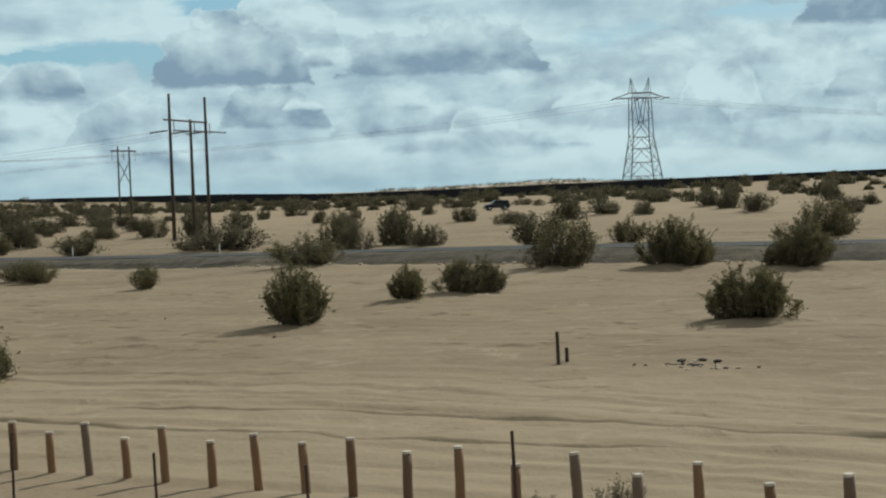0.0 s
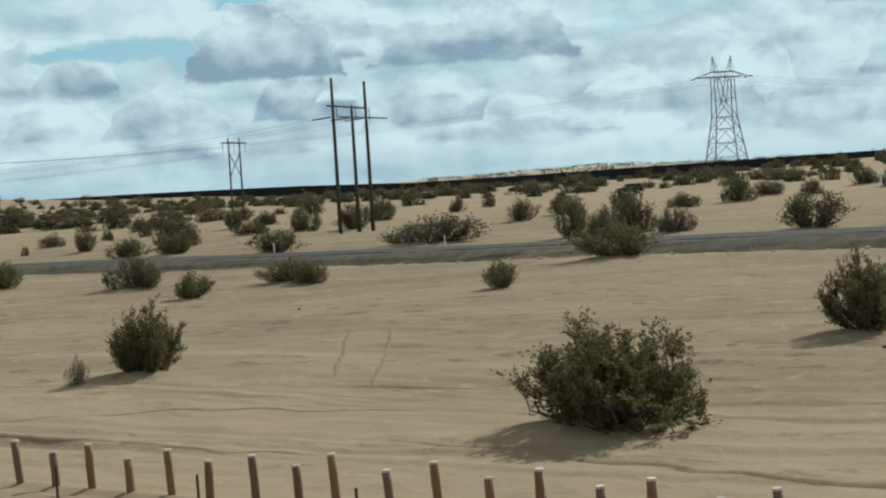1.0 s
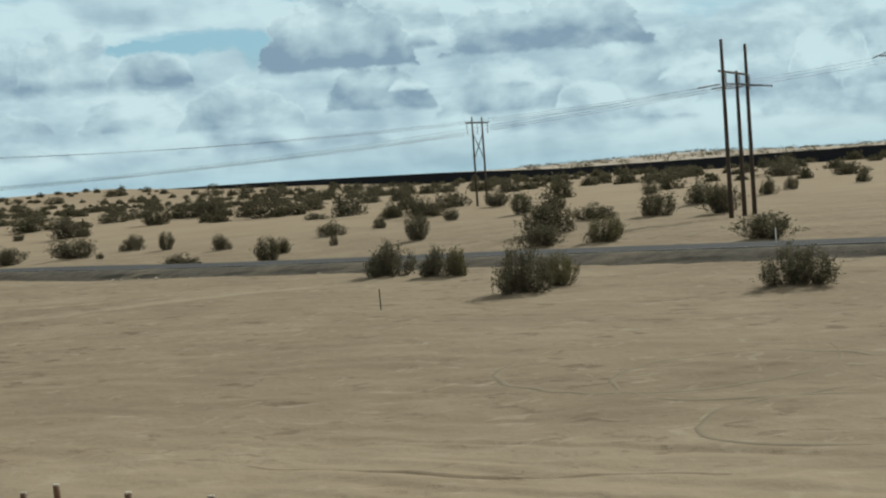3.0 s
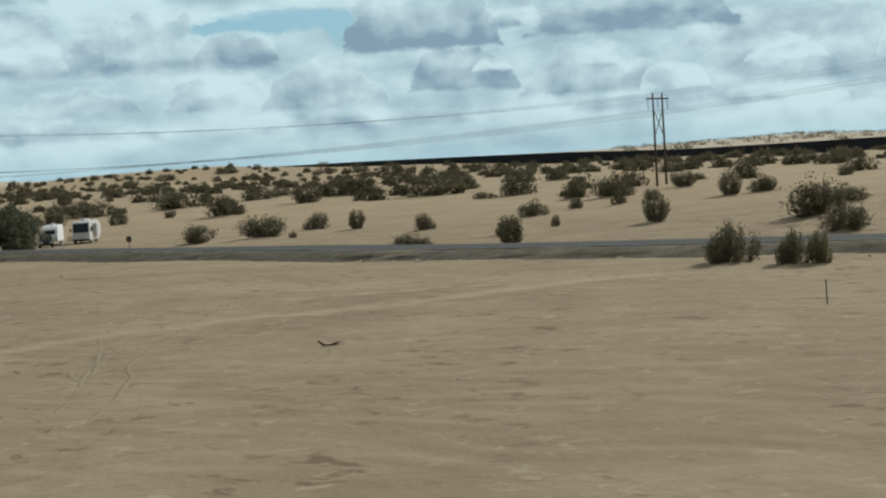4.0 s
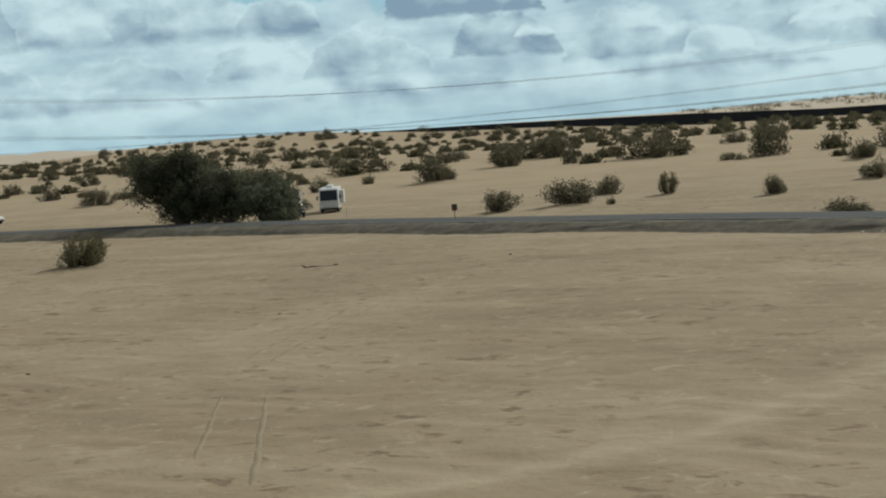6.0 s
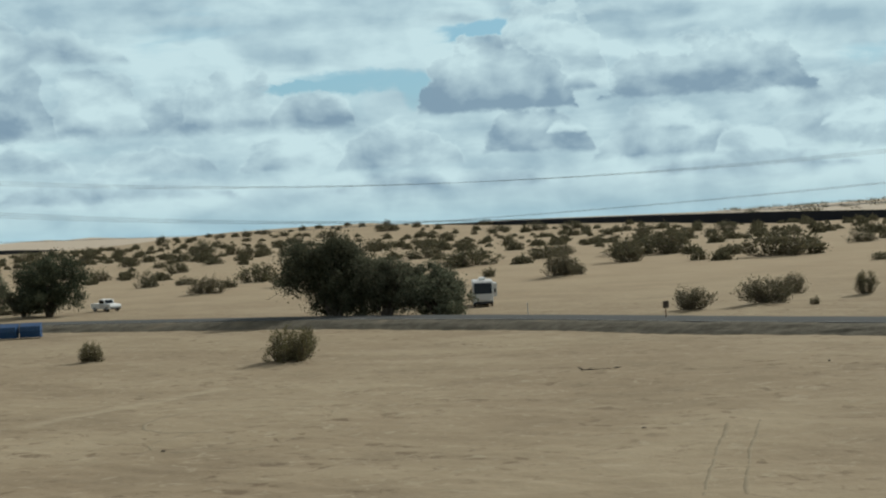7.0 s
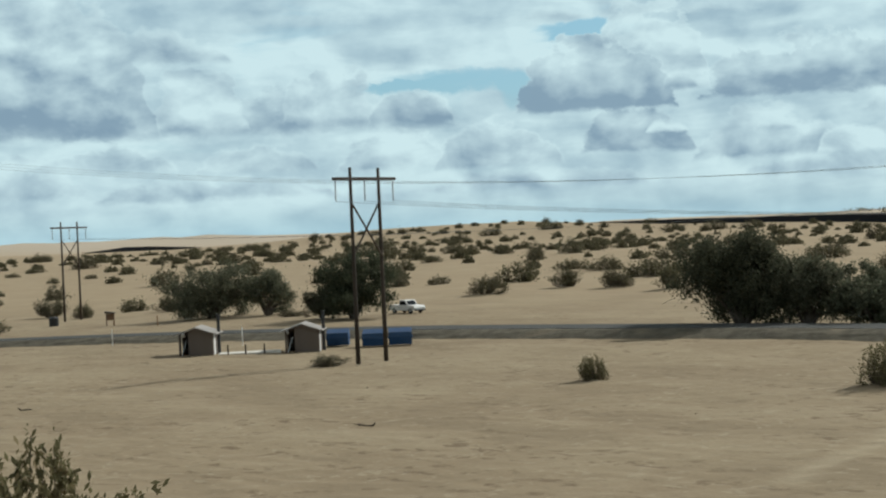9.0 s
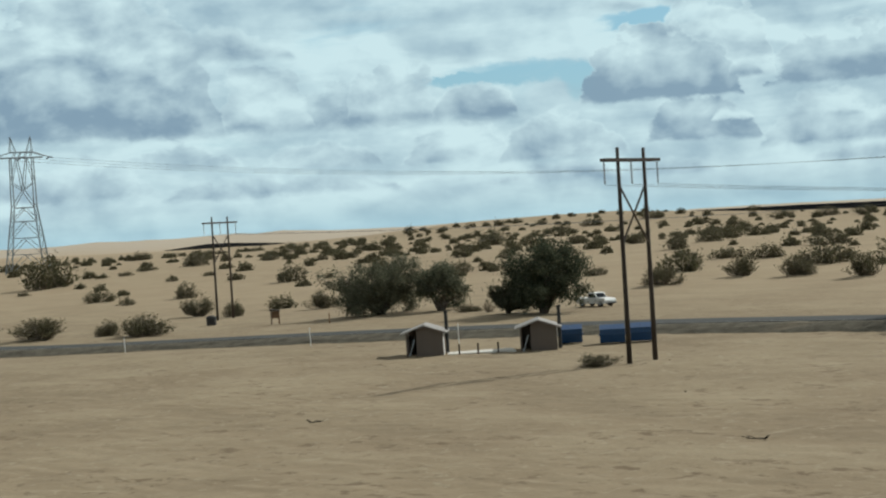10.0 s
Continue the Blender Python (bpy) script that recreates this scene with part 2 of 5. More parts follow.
def foliage(name, lo, hi, dry):
    def build(g, b):
        r = g.add("ShaderNodeNewGeometry").outputs["Random Per Island"]
        info = g.add("ShaderNodeObjectInfo").outputs["Random"]
        col = g.mix(r, lo, hi)
        col = g.mix(g.ramp(r, 0.86, 0.97), col, dry)
        col = g.mix(g.math("MULTIPLY", info, 0.32), col, (0.125, 0.102, 0.070))
        g.put(b.inputs["Base Color"], col)
        b.inputs["Roughness"].default_value = 0.75
        b.inputs["Specular IOR Level"].default_value = 0.06
        t = g.add("ShaderNodeBsdfTranslucent")
        g.put(t.inputs[0], col)
        m = g.add("ShaderNodeMixShader")
        m.inputs[0].default_value = 0.34
        g.wire(b.outputs[0], m.inputs[1])
        g.wire(t.outputs[0], m.inputs[2])
        out = [n for n in g.tree.nodes if n.bl_idname == "ShaderNodeOutputMaterial"][0]
        g.wire(m.outputs[0], out.inputs[0])

    return material(name, build)


def wood_build(c1, c2, scale, bleach=0.0):
    def build(g, b):
        p = here(g)
        fibre = g.noise(g.stretch(p, (1, 1, 0.06)), scale, 5, 0.65)
        stain = g.noise(p, 1.3, 4)
        info = g.add("ShaderNodeObjectInfo").outputs["Random"]
        col = g.mix(fibre, c1, c2)
        col = g.mix(g.math("MULTIPLY", g.ramp(g.math("ADD", g.math("MULTIPLY", stain, 0.6), g.math("MULTIPLY", info, 0.5)), 0.4, 0.75), 0.65), col, tuple(v * 0.5 for v in c1))
        # some pieces are bleached grey
        col = g.mix(g.math("MULTIPLY", g.ramp(info, 0.72, 0.86), bleach), col, g.mix(fibre, (0.15, 0.125, 0.10), (0.33, 0.30, 0.26)))
        g.put(b.inputs["Base Color"], col)
        b.inputs["Roughness"].default_value = 0.85
        bump(g, b, fibre, 0.6, 0.012)

    return build


def asphalt_build(g, b):
    p = place(g)
    wear, fine = g.noise(p, 0.25, 4), g.noise(p, 9.0, 4)
    col = g.mix(wear, (0.056, 0.058, 0.056), (0.080, 0.082, 0.079))
    col = g.mix(g.math("MULTIPLY", fine, 0.4), col, (0.095, 0.096, 0.092))
    g.put(b.inputs["Base Color"], col)
    b.inputs["Roughness"].default_value = 0.95
    b.inputs["Specular IOR Level"].default_value = 0.10
    bump(g, b, fine, 0.4, 0.02)


def berm_build(g, b):
    p = place(g)
    wear, fine, mid = g.noise(p, 0.12, 4), g.noise(p, 6.0, 4), g.noise(p, 0.9, 5)
    col = g.mix(g.ramp(mid, 0.3, 0.7), (0.098, 0.088, 0.068), (0.150, 0.134, 0.104))
    col = g.mix(g.ramp(wear, 0.56, 0.70), col, (0.205, 0.172, 0.125))
    col = g.mix(g.math("MULTIPLY", g.ramp(fine, 0.62, 0.72), 0.5), col, (0.32, 0.30, 0.26))
    g.put(b.inputs["Base Color"], col)
    b.inputs["Roughness"].default_value = 0.97
    b.inputs["Specular IOR Level"].default_value = 0.05
    bump(g, b, g.math("ADD", fine, mid), 0.8, 0.08)


def glass_build(g, b):
    b.inputs["Base Color"].default_value = (0.012, 0.016, 0.02, 1)
    b.inputs["Specular IOR Level"].default_value = 0.25
    b.inputs["Roughness"].default_value = 0.08


SAND = material("desert_sand", sand_build)
TRACK_SAND = material("pressed_pale_sand", track_build)
LEAF_OLIVE = foliage("olive_leaves", (0.088, 0.084, 0.041), (0.206, 0.190, 0.093), (0.275, 0.220, 0.122))
LEAF_GREY = foliage("grey_green_leaves", (0.088, 0.082, 0.050), (0.162, 0.150, 0.092), (0.230, 0.188, 0.129))
LEAF_SCRUB = foliage("brown_olive_leaves", (0.066, 0.063, 0.036), (0.142, 0.133, 0.074), (0.213, 0.174, 0.112))
LEAF_SAGE = foliage("sage_leaves", (0.115, 0.112, 0.058), (0.240, 0.228, 0.128), (0.30, 0.25, 0.16))
LEAF_DRY = foliage("dry_pale_leaves", (0.140, 0.118, 0.081), (0.263, 0.224, 0.157), (0.314, 0.258, 0.179))
LEAF_TREE = foliage("dark_tree_leaves", (0.034, 0.044, 0.028), (0.094, 0.108, 0.066), (0.140, 0.140, 0.084))
LEAF_TREE_PALE = foliage("pale_tree_leaves", (0.076, 0.084, 0.054), (0.160, 0.168, 0.110), (0.220, 0.205, 0.142))
TWIG = material("grey_twigs", wood_build((0.105, 0.082, 0.058), (0.175, 0.140, 0.100), 30))
BARK = material("tree_bark", wood_build((0.080, 0.062, 0.046), (0.150, 0.120, 0.090), 12))
POLE = material("creosoted_wood", wood_build((0.034, 0.024, 0.017), (0.075, 0.052, 0.034), 8))
POST = material("weathered_wood", wood_build((0.155, 0.080, 0.040), (0.300, 0.180, 0.100), 25, 0.35))
POST_END = plain("sawn_wood_end", (0.52, 0.46, 0.37), 0.85, vary=0.2, random=0.25)
ASPHALT = material("road_asphalt", asphalt_build)
BERM = material("gravel_bank", berm_build)
WALL_STEEL = plain("dark_rusted_steel", (0.024, 0.025, 0.029), 0.9, vary=0.3, scale=0.05, grain=0.5, depth=0.02, gloss=0.08)
GALV = plain("galvanised_steel", (0.36, 0.39, 0.41), 0.55, 0.3, 0.15)
LATTICE = plain("dull_lattice_steel", (0.21, 0.235, 0.25), 0.65, 0.2, 0.15)
DARK_STEEL = plain("dark_steel_rod", (0.05, 0.035, 0.028), 0.8, 0.2, 0.25)
WIRE_DARK = plain("weathered_cable", (0.16, 0.17, 0.18), 0.6, 0.2, 0.1)
WIRE = plain("aluminium_cable", (0.13, 0.145, 0.155), 0.7, 0.0, 0.1)
INSULATOR = plain("brown_porcelain", (0.06, 0.05, 0.05), 0.4)
WHITE = plain("white_paint", (0.74, 0.74, 0.72), 0.45, vary=0.06, scale=1.2)
CREAM = plain("cream_fibreglass", (0.50, 0.49, 0.47), 0.4, vary=0.06, scale=1.0)
BLUE = plain("blue_painted_steel", (0.008, 0.052, 0.140), 0.5, vary=0.2, scale=1.5)
BLUE_LID = plain("blue_plastic_lid", (0.008, 0.046, 0.125), 0.6, vary=0.15)
BLOCK = plain("grey_brown_block_wall", (0.120, 0.096, 0.080), 0.9, vary=0.15, scale=1.5, grain=18, depth=0.01)
ROOF = plain("pale_metal_roof", (0.30, 0.275, 0.25), 0.55, 0.1, 0.08)
BLACK = plain("black_plastic", (0.014, 0.014, 0.014), 0.6)
RUBBER = plain("tyre_rubber", (0.018, 0.017, 0.016), 0.9)
DARK_PAINT = plain("dark_car_paint", (0.012, 0.014, 0.018), 0.25, vary=0.1)
CONCRETE = plain("pale_concrete", (0.58, 0.55, 0.49), 0.9, vary=0.12, scale=0.8, grain=14)
CARDBOARD = plain("brown_sign_board", (0.065, 0.045, 0.030), 0.8)
BRUSHWOOD = plain("dry_dark_wood", (0.034, 0.025, 0.018), 0.9, vary=0.3)
LAMP_GLASS = plain("headlamp_glass", (0.75, 0.75, 0.72), 0.15, vary=0.05)
FADED = plain("faded_road_paint", (0.20, 0.20, 0.195), 0.8)
CHALK = plain("pale_stone", (0.42, 0.35, 0.26), 0.9, vary=0.2, random=0.2)
GLASS = material("dark_window_glass", glass_build)


# ---- mesh helpers ----
def mesh_of(bm, name, mat, smooth=False):
    bmesh.ops.recalc_face_normals(bm, faces=bm.faces)
    me = bpy.data.meshes.new(name)
    bm.to_mesh(me)
    bm.free()
    me.materials.append(mat)
    if smooth:
        me.shade_smooth()
    return me


def part(name, bm, mat, parent=None, label="", smooth=False):
    me = bm if isinstance(bm, bpy.types.Mesh) else mesh_of(bm, name, mat, smooth)
    ob = new(name, me)
    if parent:
        ob.parent = parent
    return tagged(ob, label) if label else ob


def thing(name, at, label, category, group="", turn=0.0, kind=""):
    ob = new(name)
    ob.empty_display_size = 0.2
    ob.matrix_basis = pose(*at, 0, 0, turn)
    return tagged(ob, label, category, group, kind)


def box(bm, c, s, rz=0.0, bev=0.0, seg=2):
    m = Matrix.Translation(c) @ Matrix.Rotation(radians(rz), 4, "Z") @ Matrix.Diagonal((*s, 1))
    got = bmesh.ops.create_cube(bm, size=1, matrix=m)
    if bev:
        edges = list({e for v in got["verts"] for e in v.link_edges})
        bmesh.ops.bevel(bm, geom=edges, offset=bev, segments=seg, affect="EDGES", profile=0.6)
    return bm


def rod(bm, a, b, r1, r2=None, n=8, bend=0.0, rings=1):
    """A tapered round bar from a to b."""
    a, b = Vector(a), Vector(b)
    r2 = r1 if r2 is None else r2
    q = (b - a).to_track_quat("Z", "Y")
    side = q @ Vector((1, 0, 0))
    loops = []
    for k in range(rings + 1):
        f = k / rings
        c = a.lerp(b, f) + side * bend * math.sin(math.pi * f)
        r = r1 + (r2 - r1) * f
        loops.append([bm.verts.new(c + q @ Vector((r * math.cos(2 * math.pi * i / n), r * math.sin(2 * math.pi * i / n), 0))) for i in range(n)])
    for p, s in zip(loops, loops[1:]):
        for i in range(n):
            bm.faces.new((p[i], p[(i + 1) % n], s[(i + 1) % n], s[i]))
    bm.faces.new(loops[0][::-1])
    bm.faces.new(loops[-1])
    return bm


def extrude_profile(bm, pts, w, bev=0.0):
    """A side outline in x, z drawn out to the width w along y."""
    f = bm.faces.new([bm.verts.new((x, -w / 2, z)) for x, z in pts])
    got = bmesh.ops.extrude_face_region(bm, geom=[f])
    bmesh.ops.translate(bm, vec=(0, w, 0), verts=[v for v in got["geom"] if isinstance(v, bmesh.types.BMVert)])
    if bev:
        bmesh.ops.recalc_face_normals(bm, faces=bm.faces)
        bmesh.ops.bevel(bm, geom=list(bm.edges), offset=bev, segments=2, affect="EDGES", profile=0.6)
    return bm


# ---- the lie of the land ----
def smooth(a, b, v):
    t = np.clip((v - a) / (b - a), 0, 1)
    return t * t * (3 - 2 * t)


def path_y(x):
    c = np.clip(x, -260, 120)
    return -0.69 * c - 0.0007 * c * c + (x - c) * np.where(x < 0, -0.326, -0.858)


def fence_y(x):
    """The line of the wooden post fence."""
    return -6.36e-4 * x * x - 0.7519 * x + 23.654 + np.interp(x, [-60, -47, -38, -29, -20, -12], [-1.0, -0.9, -1.08, -0.68, -0.35, 0.0])


def land(x, y):
    """Ground height without the heaps under the bushes: highway bank, flat, dune slope, far dunes."""
    x, y = np.asarray(x, float), np.asarray(y, float)
    q = y + 0.5 * x
    z = -1.75 * smooth(20, 170, -x) * (1 - smooth(250, 420, q)) + 0.5 * smooth(40, 100, -x) * smooth(70, 110, q) * (1 - smooth(115, 150, q)) * (1 - smooth(100, 150, -x)) - 0.45 * smooth(50, 80, -x) * smooth(115, 150, q) * (1 - smooth(210, 300, q)) - 1.3 * smooth(215, 290, -x) * (1 - smooth(280, 420, q))
    z = z + 2.2 * smooth(190, 430, q) + 2.6 * smooth(20, 150, x) * smooth(400, 560, q)
    dip = smooth(38, 60, -x) * (1 - smooth(84, 112, -x)) * smooth(88, 110, q) * (1 - smooth(150, 200, q))
    dip = np.maximum(dip, smooth(8, 25, -x) * (1 - smooth(52, 68, -x)) * smooth(70, 92, q) * (1 - smooth(120, 160, q)))
    z = z - 0.42 * dip + 0.28 * np.exp(-((x + 26.5) ** 2 + (y - 57.5) ** 2) / 36)
    left = 1 - smooth(420, 700, -x)
    bear = -(x + 83) / np.maximum(y - 54, 50.0)
    side = 0.10 + 0.34 * (1 - smooth(-0.02, 0.06, bear)) + 0.90 * smooth(0.20, 0.34, bear)
    z = z + 4.2 * smooth(660, 900, q) * left * (1 - 0.85 * smooth(-60, 60, x - 0.085 * y)) + 11 * smooth(1500, 2700, q) * side + 6.0 * smooth(480, 900, q) * smooth(200, 330, -x) * (1 - smooth(400, 520, -x))
    z = z - 3.0 * smooth(0, 60, 0.68 * (y + 1.07 * x - 664)) * (1 - smooth(1500, 2200, q))
    z = z + 2.0 * smooth(80, 160, -x) * (1 - smooth(300, 380, -x)) * np.exp(-((0.68 * (y + 1.07 * x - 664) + 20) / 75) ** 2)
    n = (y - path_y(x)) * 0.85
    z = z - 0.35 * (1 - smooth(35, 55, n)) * smooth(0, 14, -x) * (1 - smooth(60, 100, -x))
    top = 2.9 - 0.0286 * np.clip(x, -250, 120)
    foot = 4 + 2.8 * np.maximum(top - z, 1.0)
    f = np.clip((n - 4) / (foot - 4), 0, 1)
    k = 1 - f + 0.045 * np.sin(2 * math.pi * f)
    u = np.sin(x * 0.11 + 1.3 * np.sin(y * 0.07)) * np.sin(y * 0.13 + 0.9 * np.sin(x * 0.05 + 1))
    w = np.sin(x * 0.021 + 1.7 * np.sin(y * 0.013 + 0.4)) * np.sin(y * 0.017 + 1.1 * np.sin(x * 0.011))
    far = np.sin(x * 0.0047 + 1) * np.sin(y * 0.0031 + 0.5 * np.sin(x * 0.002))
    crest = 9 * (1 - np.abs(np.sin(x * 0.0083 + 1.9 * np.sin(y * 0.0021 + 0.7)))) ** 2 * (0.6 + 0.4 * np.sin(x * 0.019 + y * 0.004))
    z = z + (0.07 * u + 0.9 * w * smooth(260, 520, q) + (5 * far + crest) * side * smooth(1100, 2200, q)) * (1 - k)
    z = z + (top - z) * k
    # low crest of sand on which the post fence stands
    d = y - fence_y(x)
    lift = np.interp(x, [-75, -58, -50, -43, -36, -30, -24, -15, -9], [0, 0.11, 0.12, 0.28, 0.30, 0.15, 0.08, 0.07, 0])
    return z + lift * np.exp(-(d / np.where(d < 0, 8.0, 0.9)) ** 2)


# places of the bushes: x, y, width, height
NEAR_A = [
    (-13.7, 45.0, 3.8, 2.4), (-5.4, 59.1, 2.4, 2.3), (9.9, 52.9, 2.7, 1.9), (-15.8, 85.6, 1.7, 1.5),
    (-1.6, 69.1, 1.6, 1.5), (1.0, 71.4, 2.9, 1.7), (-27.9, 109.4, 4.0, 1.5), (6.2, 91.2, 4.2, 3.1),
    (-8.3, 104.6, 4.9, 2.2), (-7.6, 131.5, 3.1, 2.8), (12.8, 89.5, 3.9, 3.0), (18.1, 84.7, 3.8, 2.6),
    (28.4, 124.0, 4.7, 3.3), (-1.7, 138.2, 3.0, 2.2), (14.3, 130.4, 3.2, 2.2), (-9.1, 139.5, 3.0, 3.7),
    (-38.1, 113.3, 4.0, 2.3), (-31.7, 94.6, 2.0, 1.6), (-26.5, 58.4, 2.2, 2.0), (-28.1, 56.6, 0.7, 0.9),
    (-51.8, 120.0, 3.2, 3.0), (-49.7, 124.3, 2.6, 2.1), (-61.4, 142.7, 3.6, 2.7), (-26.9, 106.5, 2.2, 1.5),
]
NEAR_B = [
    (-57.9, 139.7, 2.3, 2.3), (-56.3, 139.2, 1.6, 2.2), (-46.0, 166.6, 3.4, 2.4), (-150.6, 193.4, 4.3, 3.0),
    (-169.6, 202.3, 2.1, 1.9), (-37.5, 65.8, 3.2, 1.8), (-35.0, 66.0, 0.9, 0.8),
]
MID_A = [
    (-20.8, 149.5, 7.2, 2.4), (-34.4, 153.8, 4.1, 2.0), (-4.3, 143.6, 3.7, 3.4), (3.3, 233.7, 3.6, 2.7),
    (16.9, 224.1, 4.3, 3.7), (8.3, 211.3, 4.0, 1.9), (23.8, 238.3, 4.5, 2.1), (28.4, 234.7, 2.8, 2.3),
    (41.9, 221.5, 5.5, 2.6), (43.1, 247.7, 3.6, 3.8), (43.0, 264.0, 4.2, 2.9), (63.0, 265.1, 3.3, 3.5),
    (49.8, 199.6, 3.6, 2.2), (61.3, 235.6, 2.6, 1.8), (-20.1, 263.2, 2.3, 2.5), (-15.0, 275.8, 2.1, 2.3),
    (-2.7, 286.0, 2.2, 2.0), (-38.7, 215.0, 3.9, 3.4), (-45.4, 216.8, 4.6, 1.9), (-50.2, 194.8, 5.4, 3.5), (-51.0, 169.7, 3.7, 2.1), (7.3, 129.3, 4.7, 2.7), (-80.3, 213.8, 1.9, 1.8),
    (-69.6, 287.7, 6.2, 3.0), (-30.8, 244.0, 4.4, 3.5), (-31.9, 209.5, 3.8, 3.3), (-64.7, 208.9, 3.1, 2.8),
]
MID_B = [
    (-79.5, 250.9, 3.7, 2.1), (-75.2, 221.1, 1.0, 1.4), (-12.0, 197.0, 4.1, 2.5), (-6.2, 213.9, 3.8, 2.4),
    (10.4, 230.4, 1.9, 1.3), (-59.2, 303.0, 5.0, 2.5), (-78.0, 192.6, 2.7, 2.8), (-64.3, 266.2, 2.1, 1.8),
    (-91.5, 236.2, 2.2, 2.2), (-102.7, 253.0, 2.4, 2.6), (-110.0, 262.9, 3.1, 2.5), (-121.1, 241.7, 4.9, 2.3),
    (-113.0, 245.5, 5.5, 2.8), (-108.6, 241.5, 0.9, 0.9), (-87.9, 198.0, 3.7, 1.5), (-74.8, 265.7, 1.8, 1.8),
    (-68.7, 266.4, 1.9, 2.1), (-54.3, 262.0, 3.3, 3.0), (-49.6, 264.8, 3.8, 2.2), (-75.8, 297.8, 3.9, 2.6),
    (-142.5, 341.6, 5.8, 4.3), (-206.6, 348.9, 5.5, 3.2), (-194.8, 361.5, 5.0, 3.1), (-185.6, 355.2, 5.2, 3.2),
]
MID_C = [
    (-286.9, 358.9, 6.0, 3.1), (-277.5, 351.5, 3.4, 2.6), (-272.1, 306.2, 6.9, 2.8), (-281.0, 312.8, 3.4, 2.3),
    (-290.9, 312.0, 7.5, 3.1), (-263.4, 357.2, 4.9, 2.8), (-176.0, 342.8, 4.6, 3.7),
]
FAR_A = [
    (45.2, 300.3, 3.1, 2.9), (77.1, 378.7, 5.2, 2.1), (41.5, 325.1, 8.7, 3.1), (-33.9, 306.9, 3.2, 2.1),
    (-29.5, 321.9, 4.7, 3.3), (15.9, 330.1, 4.1, 1.8), (18.5, 322.0, 2.4, 1.6), (29.5, 311.6, 3.9, 2.6),
    (2.8, 328.2, 5.9, 2.3), (-5.5, 353.7, 9.8, 2.9), (-18.3, 425.6, 8.8, 3.2), (-28.6, 368.9, 6.4, 2.5),
    (-87.2, 330.4, 6.1, 5.7), (-92.9, 328.9, 3.9, 1.5), (-106.0, 364.2, 12.3, 5.1), (-133.1, 404.7, 15.1, 4.3),
    (-133.7, 376.7, 6.5, 5.3), (46.7, 373.7, 7.6, 2.4), (-68.0, 323.0, 6.4, 3.7), (-48.2, 322.4, 5.3, 3.7),
    (30.0, 445.5, 4.3, 2.0), (-82.8, 387.7, 4.9, 3.0), (-90.0, 393.5, 5.0, 2.8), (-126.1, 398.1, 7.5, 5.4),
]
FAR_B = [
    (-105.9, 366.8, 3.5, 1.8), (-138.0, 553.9, 5.6, 4.6), (-105.0, 409.8, 7.7, 2.7), (-126.9, 575.3, 7.6, 2.9),
    (-168.3, 399.1, 12.6, 4.5), (-157.2, 354.9, 3.0, 1.7), (-150.9, 426.3, 6.9, 2.6), (-152.5, 411.4, 7.9, 3.3),
    (-162.5, 340.9, 3.3, 2.9), (-182.2, 382.5, 8.6, 4.3), (-212.1, 531.7, 8.9, 4.4), (-233.2, 510.5, 5.3, 3.3),
    (-292.1, 722.7, 6.2, 3.4), (-255.3, 550.4, 6.5, 3.2), (-305.9, 662.8, 13.6, 5.7), (-39.3, 453.3, 5.5, 2.2),
    (-113.1, 614.6, 7.8, 2.7), (-177.4, 796.9, 10.4, 4.2), (-194.1, 802.5, 9.5, 4.2), (-213.8, 823.5, 10.8, 3.8),
    (-278.9, 886.4, 11.8, 4.1), (-304.3, 858.0, 10.3, 4.6), (-311.7, 823.5, 8.3, 3.3), (-230.6, 761.0, 7.5, 3.0),
]
FAR_C = [
    (-58.6, 390.2, 7.0, 2.9), (-79.1, 495.8, 6.1, 2.8), (-208.9, 370.2, 3.4, 2.1), (-231.2, 391.0, 4.8, 3.4),
    (-261.6, 441.6, 4.8, 3.5), (-277.3, 506.0, 5.6, 3.7), (-244.9, 452.4, 5.7, 3.3), (-207.4, 386.3, 8.0, 4.7),
    (-261.2, 485.2, 3.6, 2.1), (-374.0, 760.3, 7.4, 3.5), (-309.3, 553.8, 5.2, 2.8), (-414.7, 931.6, 6.8, 4.3),
    (-401.1, 792.8, 7.8, 3.6), (-202.1, 420.0, 7.2, 2.6), (-223.5, 389.8, 3.9, 1.9), (-216.9, 464.4, 5.6, 4.2),
    (-212.6, 492.0, 6.5, 4.0), (-246.2, 483.0, 5.1, 2.0), (-293.2, 656.7, 6.5, 3.7), (-292.2, 483.3, 5.2, 3.5),
    (-383.6, 580.2, 8.5, 5.1), (-351.3, 514.7, 3.5, 1.6), (-439.3, 713.2, 5.6, 3.3), (-275.3, 367.4, 4.8, 3.1),
]
